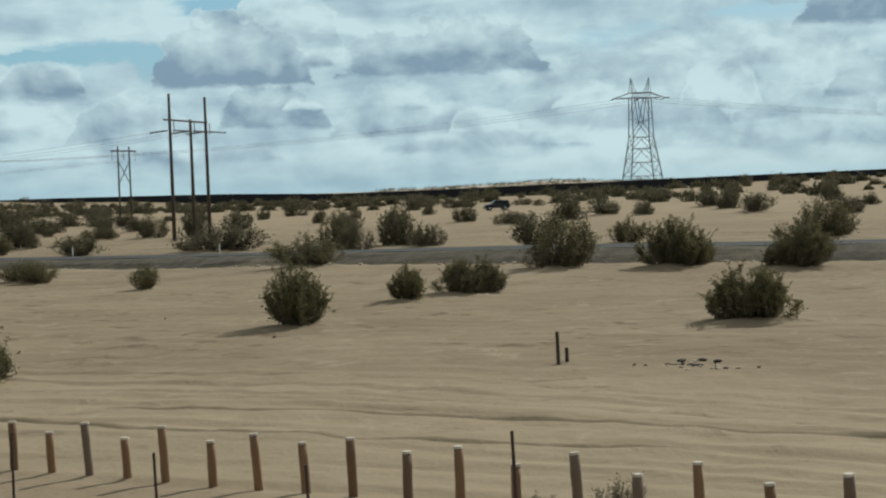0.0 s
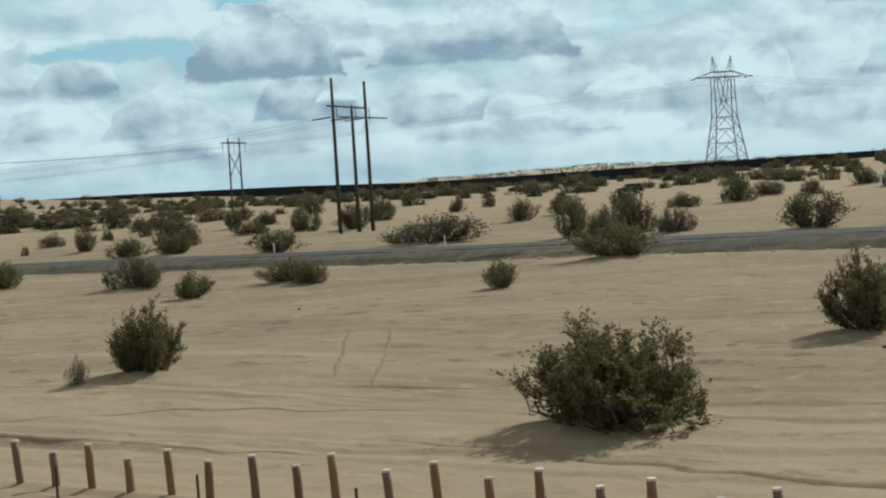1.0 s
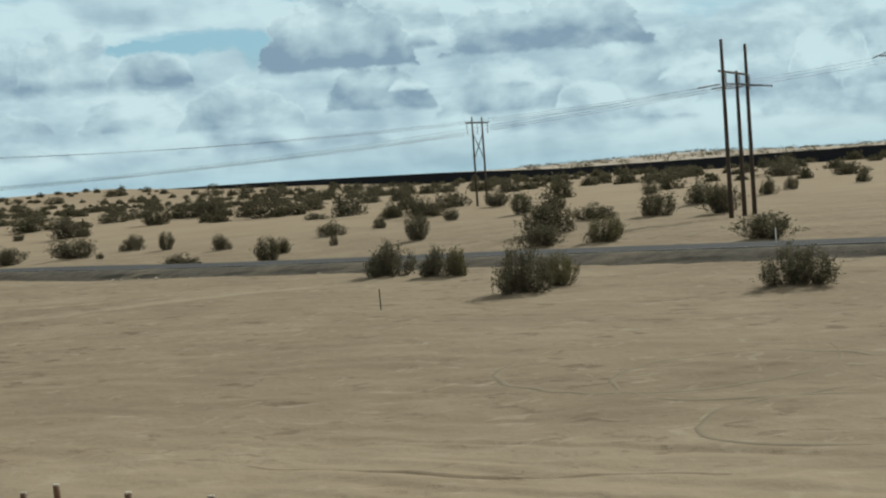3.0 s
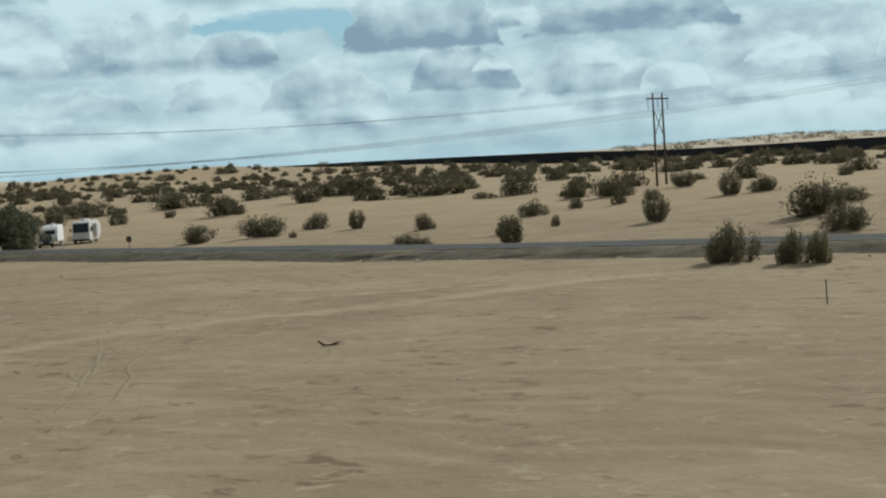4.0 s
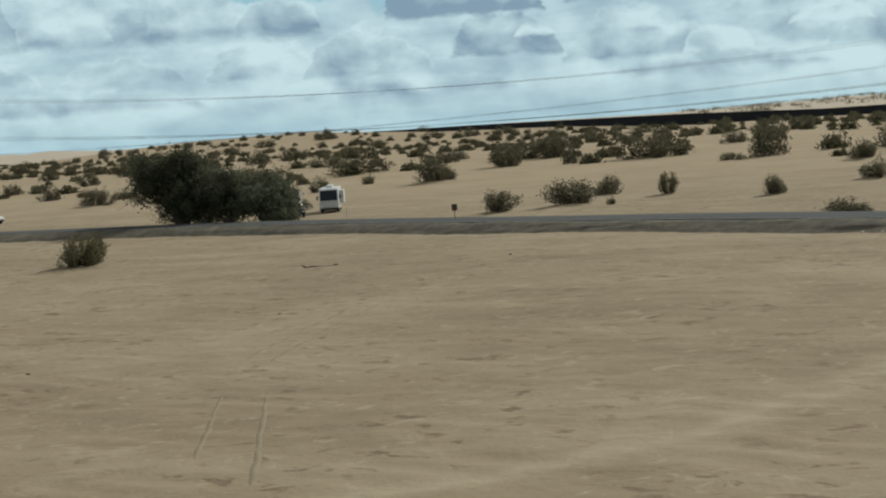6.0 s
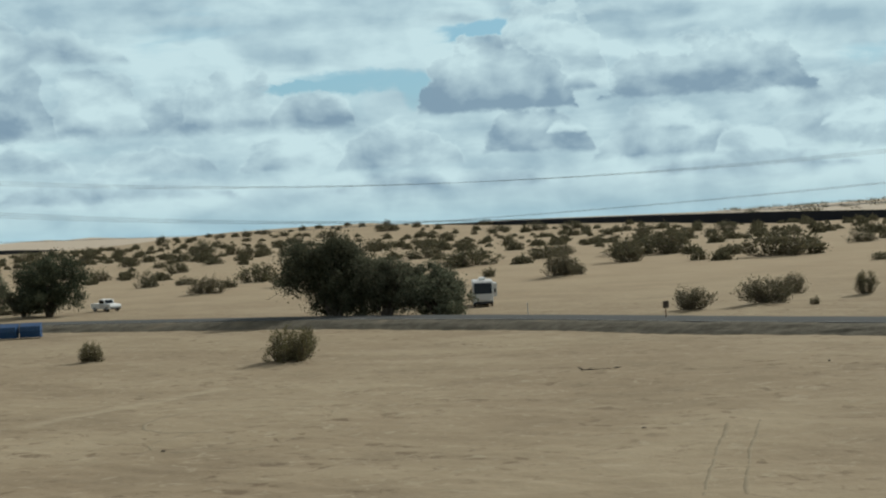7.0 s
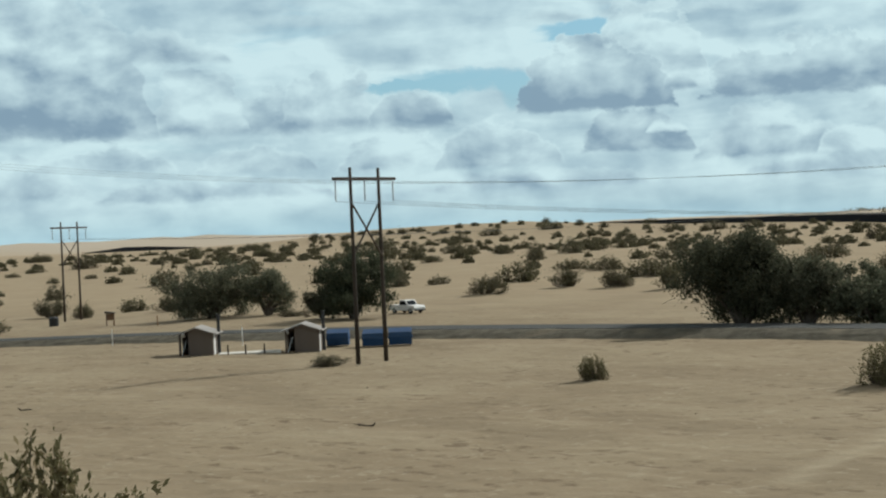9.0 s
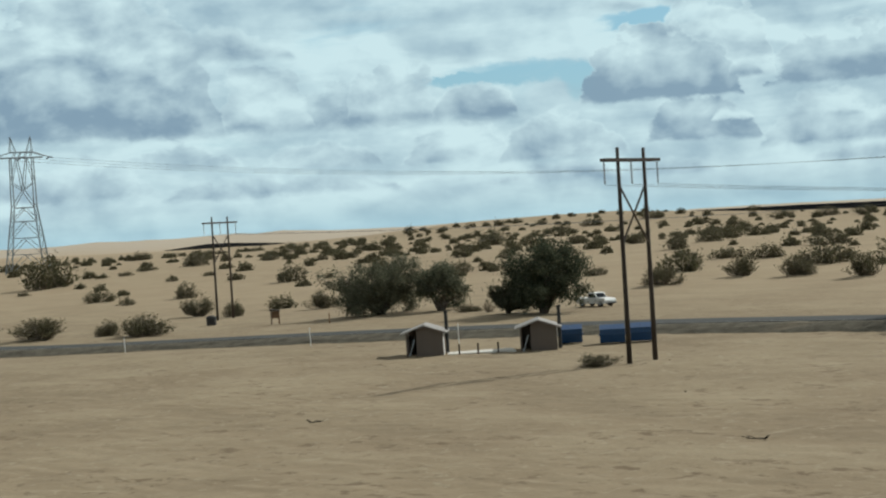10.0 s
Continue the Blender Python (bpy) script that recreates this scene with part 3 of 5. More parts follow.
FAR_D = [
    (-319.4, 426.3, 5.9, 3.6), (-381.3, 932.4, 6.0, 3.0), (-356.1, 931.8, 6.0, 3.0), (-234.3, 914.8, 8.6, 2.9),
    (-400.7, 512.4, 13.9, 10.7), (-398.9, 521.3, 4.8, 3.2), (-342.6, 431.1, 6.5, 3.3), (-326.0, 411.9, 3.8, 1.9),
    (-308.4, 463.0, 6.1, 5.1), (-356.7, 503.2, 3.0, 1.8), (-392.4, 547.2, 5.1, 1.4), (-395.7, 567.8, 6.3, 2.1),
    (-478.9, 740.9, 8.7, 4.3), (-551.7, 853.3, 5.7, 2.6), (-409.2, 743.1, 10.8, 4.2), (-363.7, 594.6, 7.3, 1.8),
    (-325.9, 526.4, 4.1, 2.5), (-335.8, 564.3, 3.7, 2.4), (-350.0, 660.8, 6.1, 3.7), (-194.1, 411.4, 6.6, 3.0),
    (-182.4, 444.3, 9.5, 3.2), (-211.8, 607.5, 5.2, 2.4), (-363.5, 924.3, 7.0, 3.5), (-335.2, 894.7, 6.7, 2.8),
]
FAR_E = [
    (-390.2, 482.7, 3.5, 1.2),
]
NEAR = NEAR_A + NEAR_B
MID = MID_A + MID_B + MID_C
FAR = FAR_A + FAR_B + FAR_C + FAR_D + FAR_E

HX = np.array([b[0] for b in NEAR] + [b[0] for b in MID])
HY = np.array([b[1] for b in NEAR] + [b[1] for b in MID])
HW = np.array([b[2] for b in NEAR] + [b[2] for b in MID])


def ground_at(x, y):
    """Ground height with the sand heaped under each bush."""
    x, y = np.asarray(x, float), np.asarray(y, float)
    z = land(x, y)
    for hx, hy, hw in zip(HX, HY, HW):
        if z.ndim:
            sel = (np.abs(x - hx) < 2.2 * hw) & (np.abs(y - hy) < 2.2 * hw)
            if sel.any():
                r2 = ((x[sel] - hx + 0.15 * hw) ** 2 + (y[sel] - hy + 0.1 * hw) ** 2) / (0.55 * hw) ** 2
                z[sel] += 0.06 * hw * np.exp(-r2)
        else:
            r2 = ((x - hx + 0.15 * hw) ** 2 + (y - hy + 0.1 * hw) ** 2) / (0.55 * hw) ** 2
            z = z + 0.06 * hw * np.exp(-r2)
    return z


def gz(x, y):
    return float(ground_at(x, y))


def growing(start, stop, step, grow, limit):
    out, v, s = [start], start, step
    while v < stop:
        s = min(s * grow, limit)
        v += s
        out.append(v)
    return out


ES, EN = np.array((-0.86, 0.51)), np.array((0.51, 0.86))
TRACKS = [((-100.4, 108.3), (-95.7, 115.8), 0.8), ((-95.7, 115.8), (-92, 121), 0.9), ((-92, 121), (-85.7, 124.3), 1.0), ((-85.7, 124.3), (-79, 125.5), 1.0), ((-79, 125.5), (-66, 138), 1.1),
          ((-112, 100), (-100.4, 108.3), 0.7), ((-86, 133.5), (-75, 135), 0.6), ((-156, 158), (-150.5, 176), 0.6), ((-43, 64), (-34, 62), 0.5), ((-33, 70), (-20, 62), 0.6)]


def seg_dist(x, y, a, b):
    ax, ay, bx, by = *a, *b
    dx, dy = bx - ax, by - ay
    t = np.clip(((x - ax) * dx + (y - ay) * dy) / (dx * dx + dy * dy), 0, 1)
    wob = 0.5 * np.sin(t * 6.0 + ax) * np.sin(t * math.pi)
    return np.hypot(x - ax - t * dx + wob * dy / math.hypot(dx, dy), y - ay - t * dy - wob * dx / math.hypot(dx, dy))


def worn(X, Y, Z):
    """Wheel ruts beside the post fence, wide tracks and churned sand, pressed into the ground."""
    lat = (Y - path_y(X)) * 0.85
    rut = np.zeros_like(X)
    Z = Z.copy()
    rr = random.Random(12)
    for i in range(22):
        c = 20.5 + 0.62 * i + rr.uniform(-0.25, 0.25)
        w, a, p = rr.uniform(0.14, 0.34), rr.uniform(0.35, 1.0), rr.uniform(0, 6)
        d = lat - c - 0.45 * np.sin(X * 0.10 + 0.16 * i) - 0.22 * np.sin(X * 0.29 + p) - 0.06 * np.sin(X * 0.9 + 2 * p)
        on = smooth(-0.35, 0.5, np.sin(X * rr.uniform(0.06, 0.17) + p) + 0.5 * np.sin(X * 0.37 + 2 * p)) * smooth(-66, -46, X)
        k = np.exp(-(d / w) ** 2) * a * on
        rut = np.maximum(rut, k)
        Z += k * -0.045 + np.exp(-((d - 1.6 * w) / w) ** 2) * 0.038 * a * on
    track = np.zeros_like(X)
    for a, b, w in TRACKS:
        track = np.maximum(track, np.exp(-(seg_dist(X, Y, a, b) / w) ** 2))
    Z -= 0.04 * track
    flat = smooth(20, 26, lat) * (1 - smooth(250, 330, Y + 0.5 * X))
    rough = np.sin(X * 1.3 + 2 * np.sin(Y * 0.9)) * np.sin(Y * 1.7 + 1.6 * np.sin(X * 0.7))
    Z += 0.045 * flat * rough
    return Z, track, rut, flat


def draped(name, pts, prof, mat, label, wave=0.1, seed=1):
    """A narrow strip laid on the sand along a line; prof is (offset, lift) across."""
    pts = np.array(pts, float)
    along = np.concatenate([[0], np.cumsum(np.hypot(*np.diff(pts, axis=0).T))])
    s = np.arange(0, along[-1], 0.3)
    k = np.exp(-np.linspace(-1.6, 1.6, 9) ** 2)
    line = [sum(w * np.interp(np.clip(s + o, 0, along[-1]), along, pts[:, c]) for w, o in zip(k, np.linspace(-2, 2, 9))) / k.sum() for c in (0, 1)]
    line = np.stack(line, -1)
    tan = np.gradient(line, axis=0)
    tan /= np.linalg.norm(tan, axis=1)[:, None]
    nor = np.stack([-tan[:, 1], tan[:, 0]], -1)
    r = np.random.RandomState(seed)
    wob = wave * np.sin(s * 0.9 + seed) + wave * 0.6 * np.sin(s * 2.3 + 2 * seed)
    size = 0.55 + 0.45 * np.sin(s * 0.43 + seed) * np.sin(s * 0.21 + 2 * seed) + r.uniform(-0.18, 0.18, len(s))
    size *= np.clip(s / 1.5, 0.05, 1) * np.clip((s[-1] - s) / 1.5, 0.05, 1)
    rows = []
    for d, up in prof:
        c = line + nor * (wob + d * (0.6 + 0.4 * size))[:, None]
        z = worn(c[:, 0], c[:, 1], ground_at(c[:, 0], c[:, 1]))[0]
        rows.append(np.column_stack([c, z + (up * size if up > 0 else up)]))
    v = np.stack(rows, 1).reshape(-1, 3)
    n, m = len(s), len(prof)
    idx = np.arange(n * m).reshape(n, m)
    f = np.stack([idx[:-1, :-1], idx[1:, :-1], idx[1:, 1:], idx[:-1, 1:]], -1).reshape(-1, 4)[:, ::-1]
    me = bpy.data.meshes.new(name)
    me.from_pydata(v.tolist(), [], f.tolist())
    me.materials.append(mat)
    me.shade_smooth()
    return tagged(new(name, me), label, "sand", kind="structure")


def build_ground():
    s = sorted(set([-v for v in growing(110, 4000, 2, 1.12, 160)] + list(np.arange(-108, -12, 1.5)) + list(np.arange(-12, 90, 0.55)) + list(np.arange(90, 330, 0.75)) + growing(331, 4600, 1.5, 1.12, 160)))
    n = sorted(set([-v for v in growing(2, 2500, 1.5, 1.2, 200)] + list(np.arange(0, 17, 0.5)) + list(np.arange(17, 50, 0.17)) + list(np.arange(50, 75, 0.45)) + list(np.arange(75, 205, 0.8)) + growing(206, 4600, 1.2, 1.022, 90)))
    S, N = np.meshgrid(np.array(s), np.array(n), indexing="ij")
    X, Y = S * ES[0] + N * EN[0], S * ES[1] + N * EN[1]
    Z = ground_at(X.ravel(), Y.ravel()).reshape(X.shape)
    Z, track, rut, flat = worn(X, Y, Z)
    ns, nn = X.shape
    idx = np.arange(ns * nn).reshape(ns, nn)
    faces = np.stack([idx[:-1, :-1], idx[1:, :-1], idx[1:, 1:], idx[:-1, 1:]], -1).reshape(-1, 4)[:, ::-1]
    me = bpy.data.meshes.new("ground")
    me.vertices.add(ns * nn)
    me.vertices.foreach_set("co", np.stack([X, Y, Z], -1).astype(np.float32).ravel())
    me.loops.add(faces.size)
    me.loops.foreach_set("vertex_index", faces.astype(np.int32).ravel())
    me.polygons.add(len(faces))
    me.polygons.foreach_set("loop_start", np.arange(0, faces.size, 4, dtype=np.int32))
    me.update(calc_edges=True)
    lat = (Y - path_y(X)) * 0.85
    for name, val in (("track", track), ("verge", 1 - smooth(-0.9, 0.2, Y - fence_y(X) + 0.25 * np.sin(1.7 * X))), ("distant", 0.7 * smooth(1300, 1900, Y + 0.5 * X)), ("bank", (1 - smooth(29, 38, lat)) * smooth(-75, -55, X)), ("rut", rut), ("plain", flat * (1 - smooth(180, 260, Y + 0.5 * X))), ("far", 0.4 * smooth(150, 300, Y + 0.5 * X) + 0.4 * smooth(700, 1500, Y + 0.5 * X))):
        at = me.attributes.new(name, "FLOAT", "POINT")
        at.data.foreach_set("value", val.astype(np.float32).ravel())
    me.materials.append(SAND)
    me.shade_smooth()
    if me.polygons[0].normal.z < 0:
        me.flip_normals()
    return tagged(new("ground", me), "pale tan desert sand with tyre tracks and low mounds", "sand", kind="structure")


build_ground()

WHEEL = [(-0.17, -0.05), (-0.09, 0.016), (0.0, 0.012), (0.09, 0.016), (0.17, -0.05)]
for k, line in enumerate((
        [(-91.3, 138), (-90.3, 125.5), (-89.9, 116.4), (-89.1, 109.6), (-87.9, 103.9), (-86.8, 100.4), (-86.1, 97.4), (-85.6, 94.1)],
        [(-89.6, 139.2), (-89, 126.6), (-87.9, 112.5), (-87.1, 107), (-85.8, 103.5), (-84.6, 98), (-83.6, 92)],
        [(-92.6, 120.6), (-93.2, 127.9), (-92.9, 130.7)], [(-92.4, 119.6), (-89.7, 111.3), (-87.8, 104.9)],
        [(-119.4, 128), (-118.9, 138), (-118.3, 147)], [(-118, 128), (-117.6, 138), (-116.9, 147)],
        [(-115, 107.7), (-117.8, 120.4)], [(-112.2, 103.4), (-116.3, 121.2)])):
    draped("tyre_track", line, WHEEL, TRACK_SAND, "pale pressed tyre track across open sand", 0.02, k)

for k, line in enumerate(([(-21.6, 74.2), (-21.3, 67.1), (-20.8, 56.3)], [(-19.9, 69.9), (-19.7, 62.9), (-19.6, 53.8)])):
    draped("tyre_track", line, WHEEL, TRACK_SAND, "pale pressed tyre track across open sand", 0.02, 60 + k)
# loops left by turning wheels
SCUFF = [(-0.20, -0.05), (-0.10, 0.022), (0.0, 0.012), (0.10, 0.030), (0.22, -0.05)]
for k, (x, y, r1, a0, a1) in enumerate(((*(-44.3, 81.4), 4.2, 10, 330), (*(-46.5, 85.3), 5.5, 150, 380), (*(-43.3, 72.9), 3.4, 60, 300), (*(-143.9, 157.1), 5.0, 0, 290), (*(-142.0, 148.5), 3.6, 100, 350), (*(-31.4, 65.7), 4.4, 20, 250), (*(-84.0, 107.3), 5.2, 150, 400))):
    arc = [(x + r1 * math.cos(radians(a)), y + 1.15 * r1 * math.sin(radians(a))) for a in range(a0, a1, 15)]
    draped("tyre_track", arc, SCUFF, TRACK_SAND, "curved tyre scuff on open sand", 0.05, 70 + k)

BANKLET = [(-0.26, -0.05), (-0.10, 0.04), (0.02, 0.075), (0.14, 0.04), (0.34, -0.05)]
for k, line in enumerate((
        [(-54.7, 66.9), (-52.8, 65.4), (-50.8, 64.1), (-48.3, 62.9), (-44.4, 60.9), (-41, 58.7), (-38.4, 57.6), (-35.7, 55.3)],
        [(-41.7, 60.1), (-39, 58.3), (-37.3, 58), (-35.6, 55.9), (-33.1, 53.7), (-31.4, 53.2)], [(-37.3, 55.5), (-35.5, 53.9), (-34.3, 53.2), (-31.3, 52.7)],
        [(-42.8, 65.8), (-39.8, 63.6)], [(-42.2, 67.1), (-40.1, 64.5), (-37.8, 62.9), (-33.9, 63.3)],
        [(-37.7, 56.9), (-32.7, 53.6), (-28.6, 51.7), (-26.2, 51.6), (-23.7, 51.4), (-20.3, 50.4), (-17.5, 49.3)],
        [(-36.9, 54.3), (-30.9, 50.8), (-26, 47.8), (-23, 45.5), (-19.4, 43.5)], [(-19, 45.5), (-12, 38.6), (-4.5, 32.6), (4.9, 27.5)], [(-8, 38.2), (0, 33.4), (9, 27.9)],
        [(-58, 72.5), (-52, 68.8), (-46, 66.9)], [(-21, 55), (-15, 52.2), (-9, 51.5)])):
    draped("sand_ridge", line, BANKLET, SAND, "low ridge of sand thrown up by wheels", 0.12, 20 + k)

# ---- the side road on its bank ----
RX = [-1500, -420, -300, -261, -238, -192, -178, -156, -140, -125, -117, -111, -97, -87, -79, -67, -52, -43, -33, -25, -20.5, -13, 0.4, 21, 60, 200, 900]
RY = [625, 316, 285, 275, 266.5, 256.8, 251, 242, 229.5, 213.2, 205, 199, 185, 173.5, 163, 155, 146, 140, 132.8, 126.5, 121.5, 112.5, 101.5, 90, 67, -15, -420]


def build_road():
    xs = np.concatenate([np.arange(-1400, -330, 8.0), np.arange(-330, 80, 2.0), np.arange(80, 800, 8.0)])
    k = np.linspace(-24, 24, 25)
    w = np.exp(-(k / 12) ** 2)
    toe = sum(wi * np.interp(xs + ki, RX, RY) for wi, ki in zip(w, k)) / w.sum()
    base = np.stack([xs, toe], -1)
    tan = np.gradient(base, axis=0)
    tan /= np.linalg.norm(tan, axis=1)[:, None]
    nor = np.stack([-tan[:, 1], tan[:, 0]], -1)
    rise = 0.74 + 0.08 * np.sin(xs * 0.03)
    toe_g = land(base[:, 0], base[:, 1])
    top = toe_g + rise
    k2 = np.exp(-(np.arange(-10, 11) / 5.0) ** 2)
    top = np.convolve(np.pad(top, 10, "edge"), k2 / k2.sum(), "valid")

    def strip(name, prof, mat, label, rough=0.0):
        verts, nn = [], len(prof)
        rng = np.random.RandomState(3)
        for d, mode in prof:
            c = base + nor * d
            g = land(c[:, 0], c[:, 1])
            z = g - 0.25 if mode == "g" else top + mode
            if rough:
                z = z + rng.uniform(-rough, rough, len(z))
                c = c + nor * rng.uniform(-3 * rough, 3 * rough, len(z))[:, None]
            verts.append(np.column_stack([c, z]))
        v = np.stack(verts, 1).reshape(-1, 3)
        n = len(xs)
        idx = np.arange(n * nn).reshape(n, nn)
        f = np.stack([idx[:-1, :-1], idx[1:, :-1], idx[1:, 1:], idx[:-1, 1:]], -1).reshape(-1, 4)
        me = bpy.data.meshes.new(name)
        me.from_pydata(v.tolist(), [], f.tolist())
        me.materials.append(mat)
        return tagged(new(name, me), label, "road", kind="structure")

    strip("road_bank", [(-0.6, "g"), (0.5, -0.56), (1.1, -0.32), (1.8, -0.1), (2.5, 0.0), (3.4, -0.03)], BERM, "grey-brown gravel bank of a desert road", 0.05)
    strip("road", [(3.0, -0.10), (3.1, 0.02), (4.6, 0.05), (6.1, 0.065), (7.6, 0.05), (9.1, 0.02), (9.2, -0.10)], ASPHALT, "worn grey asphalt two-lane desert road")
    strip("road_bank_far", [(8.8, -0.03), (9.8, -0.04), (11.2, -0.4), (12.4, "g")], BERM, "grey gravel shoulder sloping to sand", 0.04)
    strip("road_line", [(3.45, 0.036), (3.57, 0.038)], FADED, "faded white edge line on asphalt")


build_road()


# ---- steel border wall ----
def wall_top(x):
    return np.interp(x, [-1000, -967, -916, -857, -800, -731, -688, -660, -630, -340, -297, -210, -140, -100, -45, 5, 85, 140, 420], [0.5, 1.5, 3.6, 6.3, 6.1, 4.7, 3.4, 2.2, 0.0, 4.0, 10.0, 9.5, 8.5, 7.8, 6.0, 6.1, 6.7, 7.0, 7.2])


def build_wall():
    pts = [(420.0, 216.0), (100.0, 560.0), (-300.0, 990.0), (-970.0, 1835.0)]
    bm = bmesh.new()
    for (ax, ay), (bx, by) in zip(pts, pts[1:]):
        length = math.hypot(bx - ax, by - ay)
        n = int(length / 4.0)
        tx, ty = (bx - ax) / length, (by - ay) / length
        ang = math.degrees(math.atan2(ty, tx))
        for i in range(n):
            c = (i + 0.5) / n
            x, y = ax + (bx - ax) * c, ay + (by - ay) * c
            t = float(wall_top(x))
            h = 6.5
            box(bm, (x, y, t - h / 2), (length / n + 0.02, 0.15, h), ang)
            box(bm, (x + ty * 0.12, y - tx * 0.12, t - h / 2 + 0.05), (0.2, 0.16, h), ang)
    part("border_wall", bm, WALL_STEEL)
    tagged(bpy.data.objects["border_wall"], "long dark rusted steel border wall across dunes", "wall", kind="structure")


build_wall()


# ---- bushes and trees ----
def quads(centres, size, rng, up=0.35, along=None, slim=0.5):
    """Small leaf-like plates, one quad each, turned at random or roughly along given ways."""
    n = len(centres)
    a = rng.normal(size=(n, 3))
    if along is None:
        a[:, 2] = np.abs(a[:, 2]) + up
    else:
        a = along / np.linalg.norm(along, axis=1)[:, None] + 0.38 * a
    a /= np.linalg.norm(a, axis=1)[:, None]
    b = np.cross(a, rng.normal(size=(n, 3)))
    b /= np.linalg.norm(b, axis=1)[:, None]
    s = size * rng.uniform(0.55, 1.45, (n, 1))
    v = np.stack([centres - a * s, centres + b * s * slim, centres + a * s, centres - b * s * slim], 1)
    return v.reshape(-1, 3)


def quad_mesh(name, v, mat):
    me = bpy.data.meshes.new(name)
    f = np.arange(len(v)).reshape(-1, 4)
    me.from_pydata(v.tolist(), [], f.tolist())
    me.materials.append(mat)
    return me


def bush_meshes(seed, leaves, size, stems, form, mat, loose=0.016):
    """Stems and foliage of a bush one metre wide and high."""
    rng = np.random.RandomState(seed)
    bm = bmesh.new()
    tips, mids, foot = [], [], []
    lean = rng.uniform(-0.13, 0.13, 2)
    # stems stand in clumps of uneven height, so that the outline is lobed with gaps
    clumps = max(8, stems // 8)
    c_ph = 2.4 * np.arange(clumps) + rng.uniform(-0.5, 0.5, clumps)
    c_rho = np.sqrt((np.arange(clumps) + 0.5) / clumps) * rng.uniform(0.8, 1.05, clumps)
    c_h = rng.uniform(0.70, 1.05, clumps)
    for i in range(stems):
        j = i % clumps
        q = c_rho[j] * np.array((math.cos(c_ph[j]), math.sin(c_ph[j]))) + rng.normal(0, 0.19, 2)
        rho, ph = min(1.1, math.hypot(*q)), math.atan2(q[1], q[0])
        h = c_h[j] * rng.uniform(0.62, 1.0)
        if form == "vase":
            h *= 1 - 0.25 * rho * rho
        elif form == "bowl":
            h *= 1 - 0.36 * rho * rho
        elif form == "dome":
            h *= math.sqrt(max(0.12, 1 - 0.72 * rho * rho))
        else:
            h *= 1 - 0.45 * rho
        p0 = np.array((0.07 * rho * math.cos(ph), 0.07 * rho * math.sin(ph), -0.04))
        if form in ("dome", "bowl"):
            p0[:2] *= 3.6 if form == "dome" else 2.0
        tip = np.array((0.47 * rho * math.cos(ph) + lean[0], 0.47 * rho * math.sin(ph) + lean[1], h))
        mid = (p0 + tip) / 2 + np.array((0.10 * rho * math.cos(ph), 0.10 * rho * math.sin(ph), -0.05 if form != "vase" else 0.0)) + rng.normal(0, 0.02, 3)
        foot.append(p0), mids.append(mid), tips.append(tip)
        rod(bm, p0, mid, 0.0065, 0.005, 4)
        rod(bm, mid, tip, 0.005, 0.002, 4)
    foot, mids, tips = np.array(foot), np.array(mids), np.array(tips)
    # side twigs carry the leaves, so that the foliage hangs in tufts
    low = {"vase": 0.30, "dome": 0.03, "bowl": 0.10, "sparse": 0.45}[form]
    twigs = stems * 9
    pick = rng.randint(0, stems, twigs)
    t = (low + (1.0 - low) * rng.beta(1.2, 1.0, twigs))[:, None]
    at = (1 - t) ** 2 * foot[pick] + 2 * t * (1 - t) * mids[pick] + t ** 2 * tips[pick]
    way = (1 - t) * (mids[pick] - foot[pick]) + t * (tips[pick] - mids[pick])
    way = way / np.linalg.norm(way, axis=1)[:, None] + rng.normal(0, 0.45, (twigs, 3))
    way *= (rng.uniform(0.08, 0.21, twigs) / np.linalg.norm(way, axis=1))[:, None]
    k = rng.randint(0, twigs, leaves)
    f = rng.uniform(0.0, 1.0, (leaves, 1))
    c = at[k] + way[k] * f + rng.normal(0, loose, (leaves, 3))
    c[:, 2] = np.maximum(c[:, 2], 0.012)
    return mesh_of(bm, "branchwork", TWIG), quad_mesh("foliage", quads(c, size, rng, along=way[k], slim=0.42), mat)


HERO_KIND = [bush_meshes(61, 38000, 0.0142, 130, "dome", LEAF_OLIVE, 0.013), bush_meshes(62, 34000, 0.0142, 110, "dome", LEAF_OLIVE, 0.013),
             bush_meshes(63, 34000, 0.0142, 110, "bowl", LEAF_OLIVE, 0.013)]
NEAR_KIND = [bush_meshes(11, 8000, 0.020, 76, "bowl", LEAF_OLIVE, 0.022), bush_meshes(12, 8500, 0.020, 90, "dome", LEAF_OLIVE, 0.022),
             bush_meshes(13, 8000, 0.020, 80, "dome", LEAF_GREY, 0.022), bush_meshes(14, 8000, 0.020, 74, "bowl", LEAF_OLIVE, 0.022)]
DRY_KIND = [bush_meshes(71, 2600, 0.022, 44, "bowl", LEAF_DRY, 0.022)]
MID_KIND = [bush_meshes(21, 3600, 0.027, 70, "dome", LEAF_SCRUB, 0.034), bush_meshes(22, 3800, 0.028, 80, "dome", LEAF_GREY, 0.036),
            bush_meshes(23, 4200, 0.027, 90, "dome", LEAF_SCRUB, 0.034), bush_meshes(24, 3600, 0.028, 70, "bowl", LEAF_GREY, 0.034),
            bush_meshes(25, 3600, 0.027, 74, "dome", LEAF_SCRUB, 0.036), bush_meshes(26, 3800, 0.028, 70, "bowl", LEAF_SCRUB, 0.036)]
